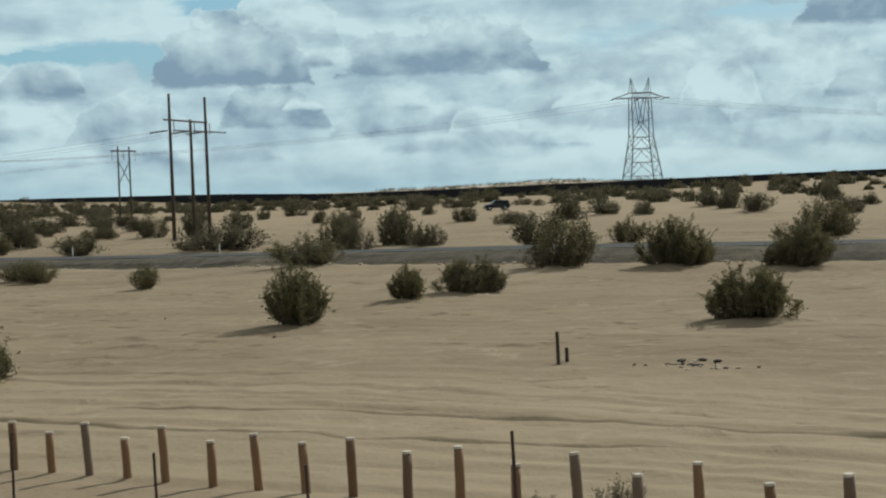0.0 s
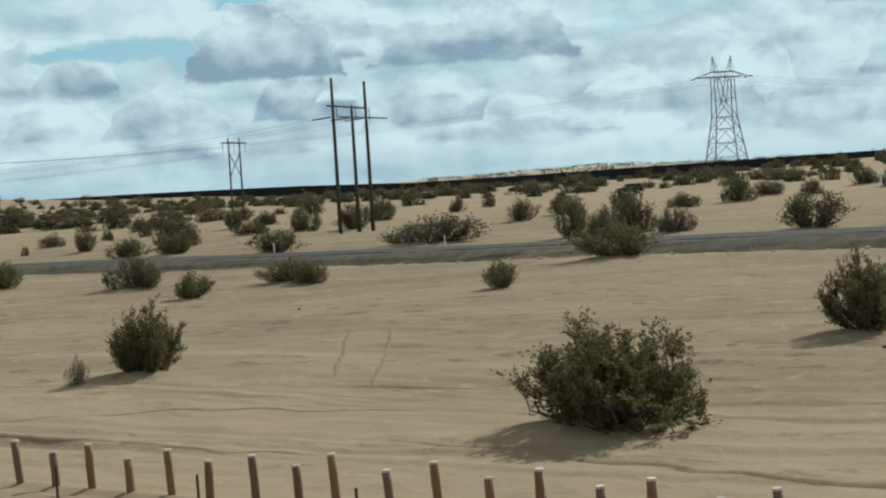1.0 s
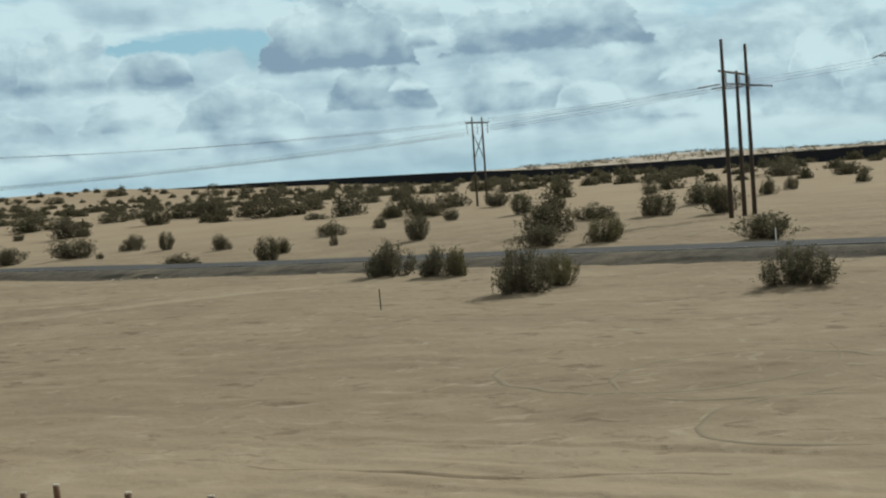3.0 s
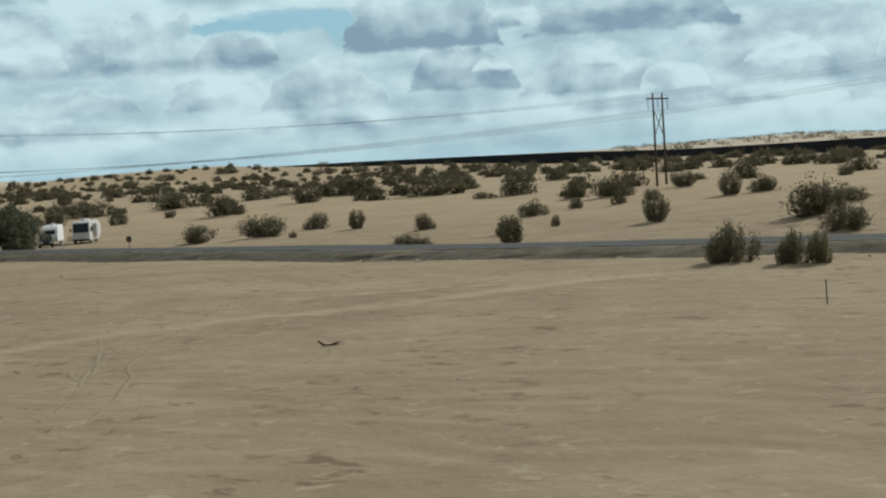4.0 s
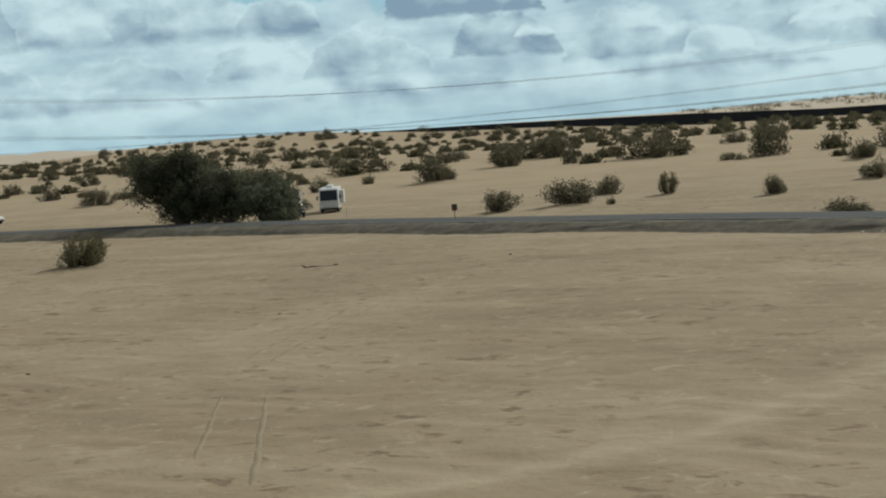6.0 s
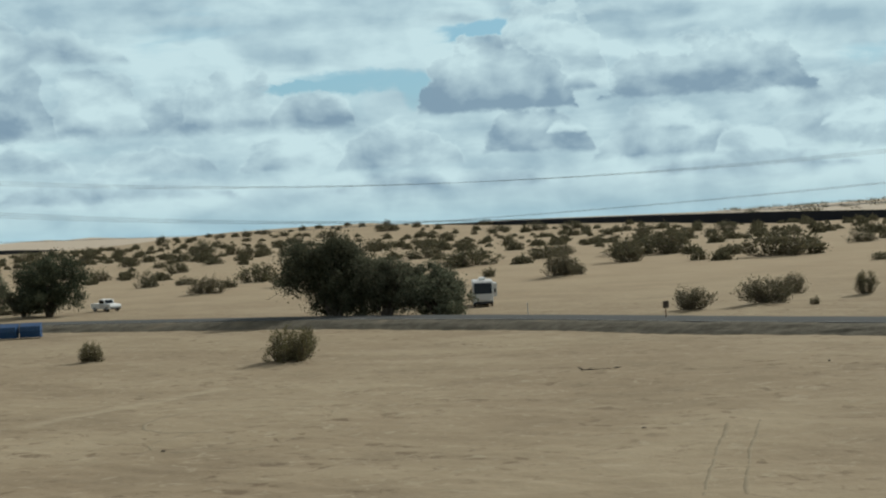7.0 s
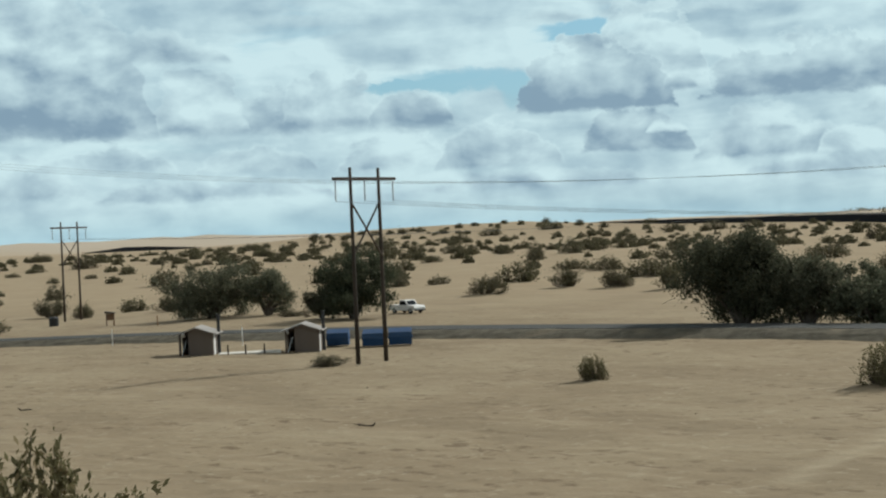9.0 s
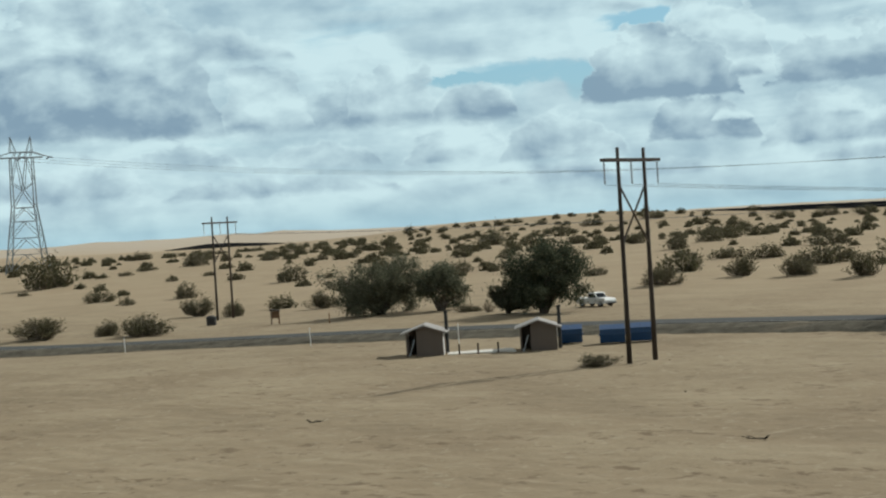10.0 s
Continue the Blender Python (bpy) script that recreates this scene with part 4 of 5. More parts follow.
FAR_KIND = [bush_meshes(31, 1300, 0.043, 44, "dome", LEAF_SCRUB, 0.05), bush_meshes(32, 1300, 0.043, 38, "dome", LEAF_GREY, 0.05),
            bush_meshes(33, 1200, 0.044, 34, "dome", LEAF_SCRUB, 0.05), bush_meshes(34, 1300, 0.043, 48, "dome", LEAF_SCRUB, 0.05)]
BUSH_WORDS = {"near": "olive-green desert bush with thin grey stems on sand", "mid": "dull olive desert shrub standing on pale sand",
              "far": "dark olive shrub on a sand dune"}


def bush(x, y, w, h, kinds, pick, turn, word, group, sink=0.0):
    size = "low spreading " if h < 0.5 * w else "tall " if h > 0.95 * w else ""
    ob = thing("desert_bush", (x, y, gz(x, y) - sink), size + BUSH_WORDS[word], "bush", group, turn)
    grow = 1.02 if word == "near" else 1.1
    ob.scale = (grow * w, grow * w, grow * h)
    stems, leaves = kinds[pick % len(kinds)]
    tagged(part("branchwork", stems, None, ob), kind="stuff")
    tagged(part("foliage", leaves, None, ob), kind="stuff")
    return ob


rng = random.Random(5)
for i, (x, y, w, h) in enumerate(NEAR):
    kinds = HERO_KIND if y - 0.55 * x < 84 and x > -60 else NEAR_KIND
    if w < 1.2 and kinds is HERO_KIND:
        kinds = DRY_KIND
    pick = 2 if kinds is HERO_KIND and h > 0.85 * w else rng.randrange(2) if kinds is HERO_KIND else rng.randrange(12)
    bush(x, y, w, h, kinds, 0 if i == 0 else pick, rng.uniform(0, 360), "near", "bushes on the flat", 0.03 * h)
for i, (x, y, w, h) in enumerate(MID):
    bush(x, y, w, h, MID_KIND, rng.randrange(6), rng.uniform(0, 360), "mid", "bushes beyond the road", 0.03 * h)
for i, (x, y, w, h) in enumerate(FAR):
    bush(x, y, w, h, FAR_KIND, rng.randrange(4), rng.uniform(0, 360), "far", "bushes on the dunes", 0.05 * h)

# the dune field beyond, sown at random: one mass of scrub
TAKEN = [(b[0], b[1], b[2]) for b in FAR + MID]


def dune_scrub():
    r = np.random.RandomState(6)
    made, sown = [], 0
    while sown < 760:
        y = r.uniform(300, 960)
        x = r.uniform(-0.75 * y - 60, 0.28 * y + 30)
        q = y + 0.5 * x
        if q < 265 or y > 660 - 1.07 * x - 14:
            continue
        if r.rand() > 0.12 + 0.88 * smooth(285, 430, q) * (1 - 0.55 * smooth(120, 320, -x - 0.35 * y)):
            continue
        w = r.uniform(2.2, 6.2)
        if any((x - a) ** 2 + (y - b) ** 2 < (0.62 * (w + c)) ** 2 for a, b, c in TAKEN):
            continue
        TAKEN.append((x, y, w))
        h = w * r.uniform(0.36, 0.6)
        n = 420
        d = r.normal(size=(n, 3))
        d /= np.linalg.norm(d, axis=1)[:, None]
        lump = 0.75 + 0.25 * np.sin(d[:, 0] * 4 + x) * np.sin(d[:, 1] * 5 + y) + 0.15 * r.normal(size=n)
        d *= (lump * r.uniform(0.45, 1.0, n) ** 0.5)[:, None]
        d[:, 2] = np.abs(d[:, 2])
        c = np.array((x, y, float(land(x, y)) - 0.1)) + d * np.array((w / 2, w / 2, h))
        made.append(quads(c, 0.05 * w + 0.06, r))
        sown += 1
    tagged(new("dune_scrub", quad_mesh("dune_scrub", np.concatenate(made), LEAF_SCRUB)), "scattered dark olive shrubs all over far dunes", "scrub", kind="stuff")


dune_scrub()


def far_scrub():
    """Scrub on the ridge beyond the steel wall."""
    r = np.random.RandomState(8)
    c = []
    while len(c) < 7000:
        y = r.uniform(1700, 3000)
        x = r.uniform(-0.04 * y, 0.2 * y)
        w = r.uniform(7, 22)
        base = np.array((x, y, float(land(x, y)) + SCRUB_LIFT))
        k = 34
        c.extend(base + np.column_stack([r.normal(0, w / 3, k), r.normal(0, w / 3, k), np.abs(r.normal(1.2, 1.2, k))]))
    tagged(new("far_scrub", quad_mesh("far_scrub", quads(np.array(c), 1.0, r), LEAF_GREY)), "sparse grey-green scrub on a far ridge", "scrub", kind="stuff")


SCRUB_LIFT = 0.3


def tree(x, y, w, h, seed, mat, label, lobes, clear, leaves=6500):
    """A broad desert tree: forked trunk, limbs and a crown of loose leaf clumps."""
    r = np.random.RandomState(seed)
    ob = thing("desert_tree", (x, y, gz(x, y) - 0.05), label, "tree", "trees by the road")
    trunk = bmesh.new()
    crown = []
    for i in range(lobes):
        ph = 2 * math.pi * (i + r.uniform(-0.3, 0.3)) / lobes
        rad = w * 0.5 * r.uniform(0.25, 0.72)
        top = h * r.uniform(0.22, 0.80) * (1 - 0.35 * (rad / (w * 0.5)) ** 2)
        c = np.array((rad * math.cos(ph), rad * math.sin(ph), max(clear + 0.7, top)))
        fork = np.array((c[0] * 0.3 + r.uniform(-0.2, 0.2), c[1] * 0.22 + r.uniform(-0.2, 0.2), h * r.uniform(0.10, 0.2)))
        base = np.array((r.uniform(-0.5, 0.5) * w * 0.06, r.uniform(-0.5, 0.5) * w * 0.06, -0.2))
        rod(trunk, base, fork, 0.24, 0.17, 7, 0.08, 2)
        rod(trunk, fork, c, 0.16, 0.05, 6, 0.25, 3)
        for j in range(4):
            tip = c + r.normal(0, 1, 3) * np.array((w * 0.13, w * 0.13, h * 0.11))
            rod(trunk, fork + (c - fork) * r.uniform(0.4, 0.9), tip, 0.05, 0.015, 4)
        size = np.array((w * r.uniform(0.15, 0.23), w * r.uniform(0.15, 0.23), h * r.uniform(0.15, 0.24)))
        for j in range(16):
            d = r.normal(size=3)
            d /= np.linalg.norm(d)
            cc = c + d * size * r.uniform(0.45, 1.25)
            n = int(leaves / (lobes * 16) * r.uniform(0.4, 1.6))
            wide = np.where(r.rand(n, 1) < 0.15, 1.9, 1.0)
            crown.append(cc + r.normal(0, 1, (n, 3)) * wide * np.array((w * 0.036, w * 0.036, h * 0.040)))
    crown = np.concatenate(crown)
    crown = crown[(crown[:, 2] > clear * (0.7 + 0.6 * r.rand(len(crown)))) & (crown[:, 2] < h * 1.05)]
    part("trunk", trunk, BARK, ob, smooth=True)
    part("crown", quad_mesh("crown", quads(crown, 0.14, r, 0.1), mat), mat, ob)
    return ob


far_scrub()
tree(-161.9, 258.6, 12.6, 11.0, 1, LEAF_TREE, "broad dark-green desert tree with low drooping crown", 22, 0.0, 66000)
tree(-149.0, 253.4, 8.6, 6.4, 2, LEAF_TREE_PALE, "dusty grey-green desert tree with open low crown", 13, 0.3, 26000)
tree(-155.4, 256.0, 8.4, 7.8, 7, LEAF_TREE_PALE, "grey-green desert tree crowded between its neighbours", 13, 0.15, 27000)
tree(-214.4, 300.0, 11.0, 9.7, 3, LEAF_TREE, "dark-green rounded desert tree with bare trunk", 15, 0.4, 38000)
tree(-243.0, 322.5, 14.0, 8.9, 4, LEAF_TREE_PALE, "spreading grey-green desert tree with feathery crown", 19, 0.2, 36000)
tree(-233.5, 321.0, 8.2, 7.6, 5, LEAF_TREE_PALE, "small open grey-green desert tree", 11, 0.3, 17000)
tree(-219.8, 303.0, 6.0, 5.4, 6, LEAF_TREE, "small dark desert tree beside a larger one", 8, 0.5, 12000)


# ---- power lines ----
def wood_pole(name, parent, x, y, h, r=0.21, sink=0.6):
    return part(name, rod(bmesh.new(), (x, y, -sink), (x, y, h), r, r * 0.62, 10, 0, 3), POLE, parent, smooth=True)


def insulator(bm, a, b, r=0.10, discs=10):
    a, b = Vector(a), Vector(b)
    rod(bm, a, b, 0.025, 0.025, 5)
    for i in range(discs):
        c = a.lerp(b, (i + 0.7) / (discs + 0.6))
        d = (b - a).normalized() * 0.05
        rod(bm, c - d, c + d, r * 0.45, r, 8)
    return bm


def h_frame(x1, y1, x2, y2, ztop, label):
    """Two wooden poles, a crossarm, an X brace and three hanging insulators."""
    cx, cy = (x1 + x2) / 2, (y1 + y2) / 2
    g = min(gz(x1, y1), gz(x2, y2))
    ob = thing("h_frame_pylon", (cx, cy, g), label, "power pole", "wooden pylons")
    half = math.hypot(x2 - x1, y2 - y1) / 2
    u = Vector(((x2 - x1) / (2 * half), (y2 - y1) / (2 * half), 0))
    side = Vector((-u.y, u.x, 0))
    h = ztop - g
    for s in (-1, 1):
        wood_pole("pole", ob, u.x * half * s, u.y * half * s, h)
    arm = h - 0.95
    bm = bmesh.new()
    for s in (-1, 1):
        o = side * 0.2 * s
        a, b = u * (-2.12 * half) + o + Vector((0, 0, arm)), u * (2.12 * half) + o + Vector((0, 0, arm))
        c = (a + b) / 2
        box(bm, c, ((b - a).length, 0.11, 0.26), math.degrees(math.atan2(u.y, u.x)), 0.015, 1)
    part("crossarm", bm, POLE, ob)
    for s in (-1, 1):
        bm = bmesh.new()
        a = u * half * s + side * 0.12 * s + Vector((0, 0, h - 3.1))
        b = u * half * -s + side * 0.12 * s + Vector((0, 0, h - 7.6))
        rod(bm, a, b, 0.085, 0.085, 6)
        part("brace", bm, POLE, ob)
    ends = []
    for k in (-2.05, 0, 2.05):
        a = u * (k * half) + Vector((0, 0, arm - 0.13))
        b = a - Vector((0, 0, 1.75))
        part("insulator", insulator(bmesh.new(), a, b), INSULATOR, ob, "string of brown porcelain discs")
        ends.append(Vector((cx, cy, g)) + b)
    return ends


H_ENDS = h_frame(-192.25, 222.9, -190.77, 226.45, 14.63, "tall weathered two-pole wooden power pylon with crossarm")
F_ENDS = h_frame(-63.0, 319.4, -61.4, 322.6, 16.0, "distant two-pole wooden power pylon on scrubby sand")
G_ENDS = h_frame(-276.7, 343.1, -275.8, 347.4, 13.2, "two-pole wooden power pylon beside road bushes")


def three_pole():
    """A dead-end structure of three poles."""
    spots = [(-32.35, 196.3, 17.6), (-30.55, 200.6, 14.65), (-29.15, 203.8, 17.5)]
    cx, cy = spots[1][:2]
    g = gz(cx, cy)
    ob = thing("three_pole_pylon", (cx, cy, g), "three tall dark wooden poles joined by a crossarm", "power pole", "wooden pylons")
    for x, y, t in spots:
        wood_pole("pole", ob, x - cx, y - cy, t - g, 0.25)
    a, b = Vector((spots[0][0] - cx, spots[0][1] - cy, 14.45 - g)), Vector((spots[2][0] - cx, spots[2][1] - cy, 14.35 - g))
    u = (b - a).normalized()
    a -= u * 1.3
    b += u * 0.3
    bm = rod(bmesh.new(), a, b, 0.12, 0.12, 6)
    part("crossarm", bm, POLE, ob)
    way = Vector((-0.985, 0.17, 0.0))
    out = []
    for (x, y, t), d in zip(spots, (0, 0, 0)):
        p = Vector((x - cx, y - cy, 13.2 - g))
        for s in (-1, 1):
            bm = insulator(bmesh.new(), p + way * s * 0.3, p + way * s * 2.6 - Vector((0, 0, 0.22)), 0.13, 14)
            part("strain_insulator", bm, INSULATOR, ob, "long strain insulator string")
        out.append(Vector((cx, cy, g)) + p + way * 2.6 - Vector((0, 0, 0.22)))
        q = p + u * 0.9 + Vector((0, 0, 1.15))
        part("insulator", insulator(bmesh.new(), q, q - Vector((0, 0, 1.5))), INSULATOR, ob)
    return out


P_ENDS = three_pole()


def cable(a, b, sag, r, group, mat):
    cu = bpy.data.curves.new("power_cable", "CURVE")
    cu.dimensions, cu.bevel_depth, cu.bevel_resolution = "3D", r, 1
    sp = cu.splines.new("POLY")
    n = 40
    sp.points.add(n)
    for i in range(n + 1):
        f = i / n
        p = a.lerp(b, f)
        p.z -= 4 * sag * f * (1 - f)
        sp.points[i].co = (*p, 1)
    cu.materials.append(mat)
    tagged(new("power_cable", cu), "thin grey power cable sagging between pylons", "cable", group)


for a, b in zip(P_ENDS, H_ENDS):
    cable(a, b, 4.2, 0.015, "cables of the near line", WIRE_DARK)
for a, b in zip(F_ENDS, G_ENDS):
    cable(a, b, 2.9, 0.015, "cables of the far line", WIRE_DARK)


def lattice_tower(x, y, ztop, turn, label):
    """A steel lattice tower with a wide crossarm and two peaks."""
    g = float(land(x, y)) - 0.3
    ob = thing("lattice_tower", (x, y, g), label, "pylon", "lattice towers", turn)
    H = ztop - g
    arm, waist = H - 7.6, H * 0.48
    wb, ww, wt = 6.9, 4.0, 3.9
    db, dw, dt = 5.2, 2.4, 1.4

    def corner(z, sx, sy):
        if z < waist:
            f = z / waist
            return Vector((sx * (wb + (ww - wb) * f), sy * (db + (dw - db) * f), z))
        f = (z - waist) / (arm - waist)
        return Vector((sx * (ww + (wt - ww) * f), sy * (dw + (dt - dw) * f), z))

    for sx in (-1, 1):
        for sy in (-1, 1):
            bm = bmesh.new()
            rod(bm, corner(0, sx, sy), corner(waist, sx, sy), 0.270, 0.230, 4)
            rod(bm, corner(waist, sx, sy), corner(arm, sx, sy), 0.230, 0.189, 4)
            part("leg", bm, LATTICE, ob)
    bm = bmesh.new()
    levels = [0, H * 0.14, H * 0.26, H * 0.38, waist]
    for z0, z1 in zip(levels, levels[1:]):
        for sy in (-1, 1):
            m = (corner(z1, -1, sy) + corner(z1, 1, sy)) / 2
            rod(bm, corner(z0, -1, sy), m, 0.115, 0.115, 4)
            rod(bm, corner(z0, 1, sy), m, 0.115, 0.115, 4)
            rod(bm, corner(z1, -1, sy), corner(z1, 1, sy), 0.115, 0.115, 4)
        for sx in (-1, 1):
            rod(bm, corner(z0, sx, -1), corner(z1, sx, 1), 0.101, 0.101, 4)
            rod(bm, corner(z0, sx, 1), corner(z1, sx, -1), 0.101, 0.101, 4)
    for sy in (-1, 1):
        low = Vector((0, sy * dw, waist + (arm - waist) * 0.35))
        for sx in (-1, 1):
            rod(bm, corner(waist, sx, sy), low, 0.135, 0.135, 4)
            rod(bm, low, corner(arm, sx * 0.45, sy), 0.162, 0.162, 4)
            rod(bm, corner((waist + arm) / 2, sx, sy), low, 0.108, 0.108, 4)
            rod(bm, corner((waist + arm) / 2, sx, sy), corner(arm, sx * 0.45, sy), 0.108, 0.108, 4)
    part("bracing", bm, LATTICE, ob)
    bm = bmesh.new()
    span = 10.5
    for sy in (-1, 1):
        y0 = sy * dt
        rod(bm, (-span * 0.72, y0 * 0.6, arm), (span * 0.72, y0 * 0.6, arm), 0.216, 0.216, 4)
        rod(bm, (-wt, y0, arm + 1.9), (wt, y0, arm + 1.9), 0.176, 0.176, 4)
        for sx in (-1, 1):
            rod(bm, (sx * wt, y0, arm + 1.9), (sx * span * 0.95, 0, arm), 0.149, 0.149, 4)
            for k in range(4):
                f = -1 + k * 0.5 + 0.25
                rod(bm, (f * wt, y0, arm), ((f + 0.25) * wt, y0, arm + 1.9), 0.108, 0.108, 4)
    part("crossarm", bm, LATTICE, ob)
    for sx in (-1, 1):
        bm = bmesh.new()
        for sy in (-1, 1):
            rod(bm, (sx * wt, sy * dt, arm + 1.9), (sx * (wt - 0.3), 0, H), 0.135, 0.095, 4)
            rod(bm, (sx * (wt - 1.9), sy * dt, arm + 1.9), (sx * (wt - 0.3), 0, H), 0.135, 0.095, 4)
        part("peak", bm, LATTICE, ob)
    ends = []
    m = pose(x, y, g, 0, 0, turn)
    for k in (-1, 0, 1):
        for s in (-1, 1):
            p = Vector((k * span * 0.95, 0, arm))
            e = p + Vector((0, s * 4.2, -0.5))
            part("strain_insulator", insulator(bmesh.new(), p + Vector((0, s * 0.2, 0)), e, 0.22, 12), INSULATOR, ob)
            ends.append((s, m @ e))
    return ends


T1_ENDS = lattice_tower(74.5, 611.0, 44.8, 14.0, "tall grey steel lattice power tower beyond the wall")
T2_ENDS = lattice_tower(-466.0, 622.0, 50.5, 42.0, "tall grey steel lattice tower behind desert shrubs")
for (s1, a), (s2, b) in zip([e for e in T1_ENDS if e[0] > 0], [e for e in T2_ENDS if e[0] < 0]):
    cable(a, b, 17.0, 0.040, "cables of the tower line", WIRE)
for s1, a in [e for e in T1_ENDS if e[0] < 0]:
    cable(a, a + Vector((520, -40, 2)), 17.0, 0.045, "cables of the tower line", WIRE)


# ---- wooden post fence along the highway bank ----
def post_fence():
    shafts = []
    for v in range(4):
        r = random.Random(40 + v)
        bm = rod(bmesh.new(), (0, 0, -0.4), (r.uniform(-0.015, 0.015), 0, 1), 0.078, 0.070, 10, 0, 5)
        for vert in bm.verts:
            vert.co.x += r.uniform(-0.006, 0.006)
            vert.co.y += r.uniform(-0.006, 0.006)
        shafts.append(mesh_of(bm, "shaft", POST, True))
    bm = rod(bmesh.new(), (0, 0, 0), (0, 0, 0.035), 0.077, 0.070, 10)
    end = mesh_of(bm, "sawn_end", POST_END)
    r = random.Random(9)
    # gaps between one post and the next, in centimetres along x, from the near end
    gaps = [84, 82, 75, 75, 83, 79, 77, 85, 77, 81, 80, 89, 75, 77, 80, 82, 82, 74, 81, 83, 79, 78, 72, 88, 66, 88, 75, 81, 78, 91, 67, 79, 88, 78, 83, 86, 79,
            83, 75, 87, 76, 85, 78, 81, 85, 80, 78, 89, 76, 81, 78, 91, 67, 91, 88, 73, 105, 88, 88, 82, 74, 98, 100, 78, 97, 101, 97, 89, 94, 78, 91, 95, 86, 94, 100]
    spots = [4.87 + 0.8 * k for k in range(9, 0, -1)] + [4.87]
    for gap in gaps:
        spots.append(spots[-1] - gap / 100)
    spots += [spots[-1] - 0.93 * k for k in range(1, 14)]
    squat = {16: 0.06, 18: 0.08, 54: 0.08, 67: -0.10, 71: 0.06}
    for i, x in enumerate(spots):
        y = float(fence_y(x)) + r.uniform(-0.04, 0.04)
        tall = i % 2 == 1
        h = (0.88 if tall else 0.68) + r.uniform(-0.035, 0.035) + squat.get(i, 0.0) - (0.06 if -36 < x < -20 else 0.0)
        ob = thing("fence_post", (x, y, gz(x, y)), ("tall" if tall else "short") + " weathered round wooden post with sawn top in sand", "post", "posts of the roadside fence")
        ob.matrix_basis = pose(x, y, gz(x, y), r.uniform(-2.5, 2.5), r.uniform(-3.5, 0.5), 0) @ Matrix.Rotation(r.uniform(0, 6), 4, "Z")
        s = part("shaft", shafts[i % 4], None, ob)
        s.scale = (1, 1, h)
        e = part("sawn_end", end, None, ob)
        e.location = (0, 0, h)
    # thin steel stakes, a row of their own on the slope before the posts
    for i in range(27):
        x = 3.0 - 2.37 * i + r.uniform(-0.12, 0.12)
        y = float(fence_y(x)) - float(np.interp(x, [-45, -20, 0], [5.2, 4.9, 4.1]))
        g = gz(x, y)
        h = (1.65 if i == 1 else 1.12) + r.uniform(-0.07, 0.07) - g
        ob = part("steel_stake", rod(bmesh.new(), (0, 0, -0.3), (0, 0, h), 0.022, 0.020, 6), DARK_STEEL)
        ob.matrix_basis = pose(x, y, g, r.uniform(-1.5, 1.5), r.uniform(-2, 0.5), 0)
        tagged(ob, "thin dark rusty steel stake driven into sand", "stake", "stakes before the fence")


post_fence()


# ---- highway delineators ----
def delineator(x, y, top):
    g = gz(x, y)
    ob = thing("delineator_post", (x, y, g), "slim pale grey flexible roadside marker post", "marker post", "highway marker posts")
    ob.matrix_basis = pose(x + (top - g) * 0.075, y, g, 0, -4.3, 0)
    bm = bmesh.new()
    box(bm, (0, 0, (top - g) / 2 - 0.15), (0.07, 0.03, top - g + 0.3), 62, 0.014, 2)
    part("blade", bm, GALV, ob)
    bm = bmesh.new()
    box(bm, (0.012, 0.022, top - g - 0.14), (0.058, 0.004, 0.18), 62)
    part("reflector", bm, WHITE, ob, "pale reflector strip")


delineator(-12.87, 13.86, 3.88)
delineator(-42.35, 33.51, 5.01)
delineator(-72.76, 52.73, 5.97)
delineator(-104.80, 70.60, 6.88)
delineator(-137.53, 87.35, 7.74)

# ---- bushes on the highway bank ----
BANK_KIND = [bush_meshes(51, 22000, 0.0125, 110, "vase", LEAF_SAGE), bush_meshes(52, 2400, 0.024, 30, "sparse", LEAF_OLIVE)]
for x, y, w, top, k in ((-78.5, 58.0, 1.2, 5.42, 0), (-162.7, 103.1, 1.1, 8.45, 1), (-161.7, 104.2, 1.7, 7.85, 1), (-84.1, 67.2, 1.9, 4.05, 1), (-101.2, 76.2, 1.3, 4.4, 1),
                        (-72.75, 56.6, 0.7, 4.85, 1)):
    g = gz(x, y)
    bush(x, y, w, max(0.4, top - g), BANK_KIND, k, 40 * x, "near", "bushes on the highway bank", 0.02)


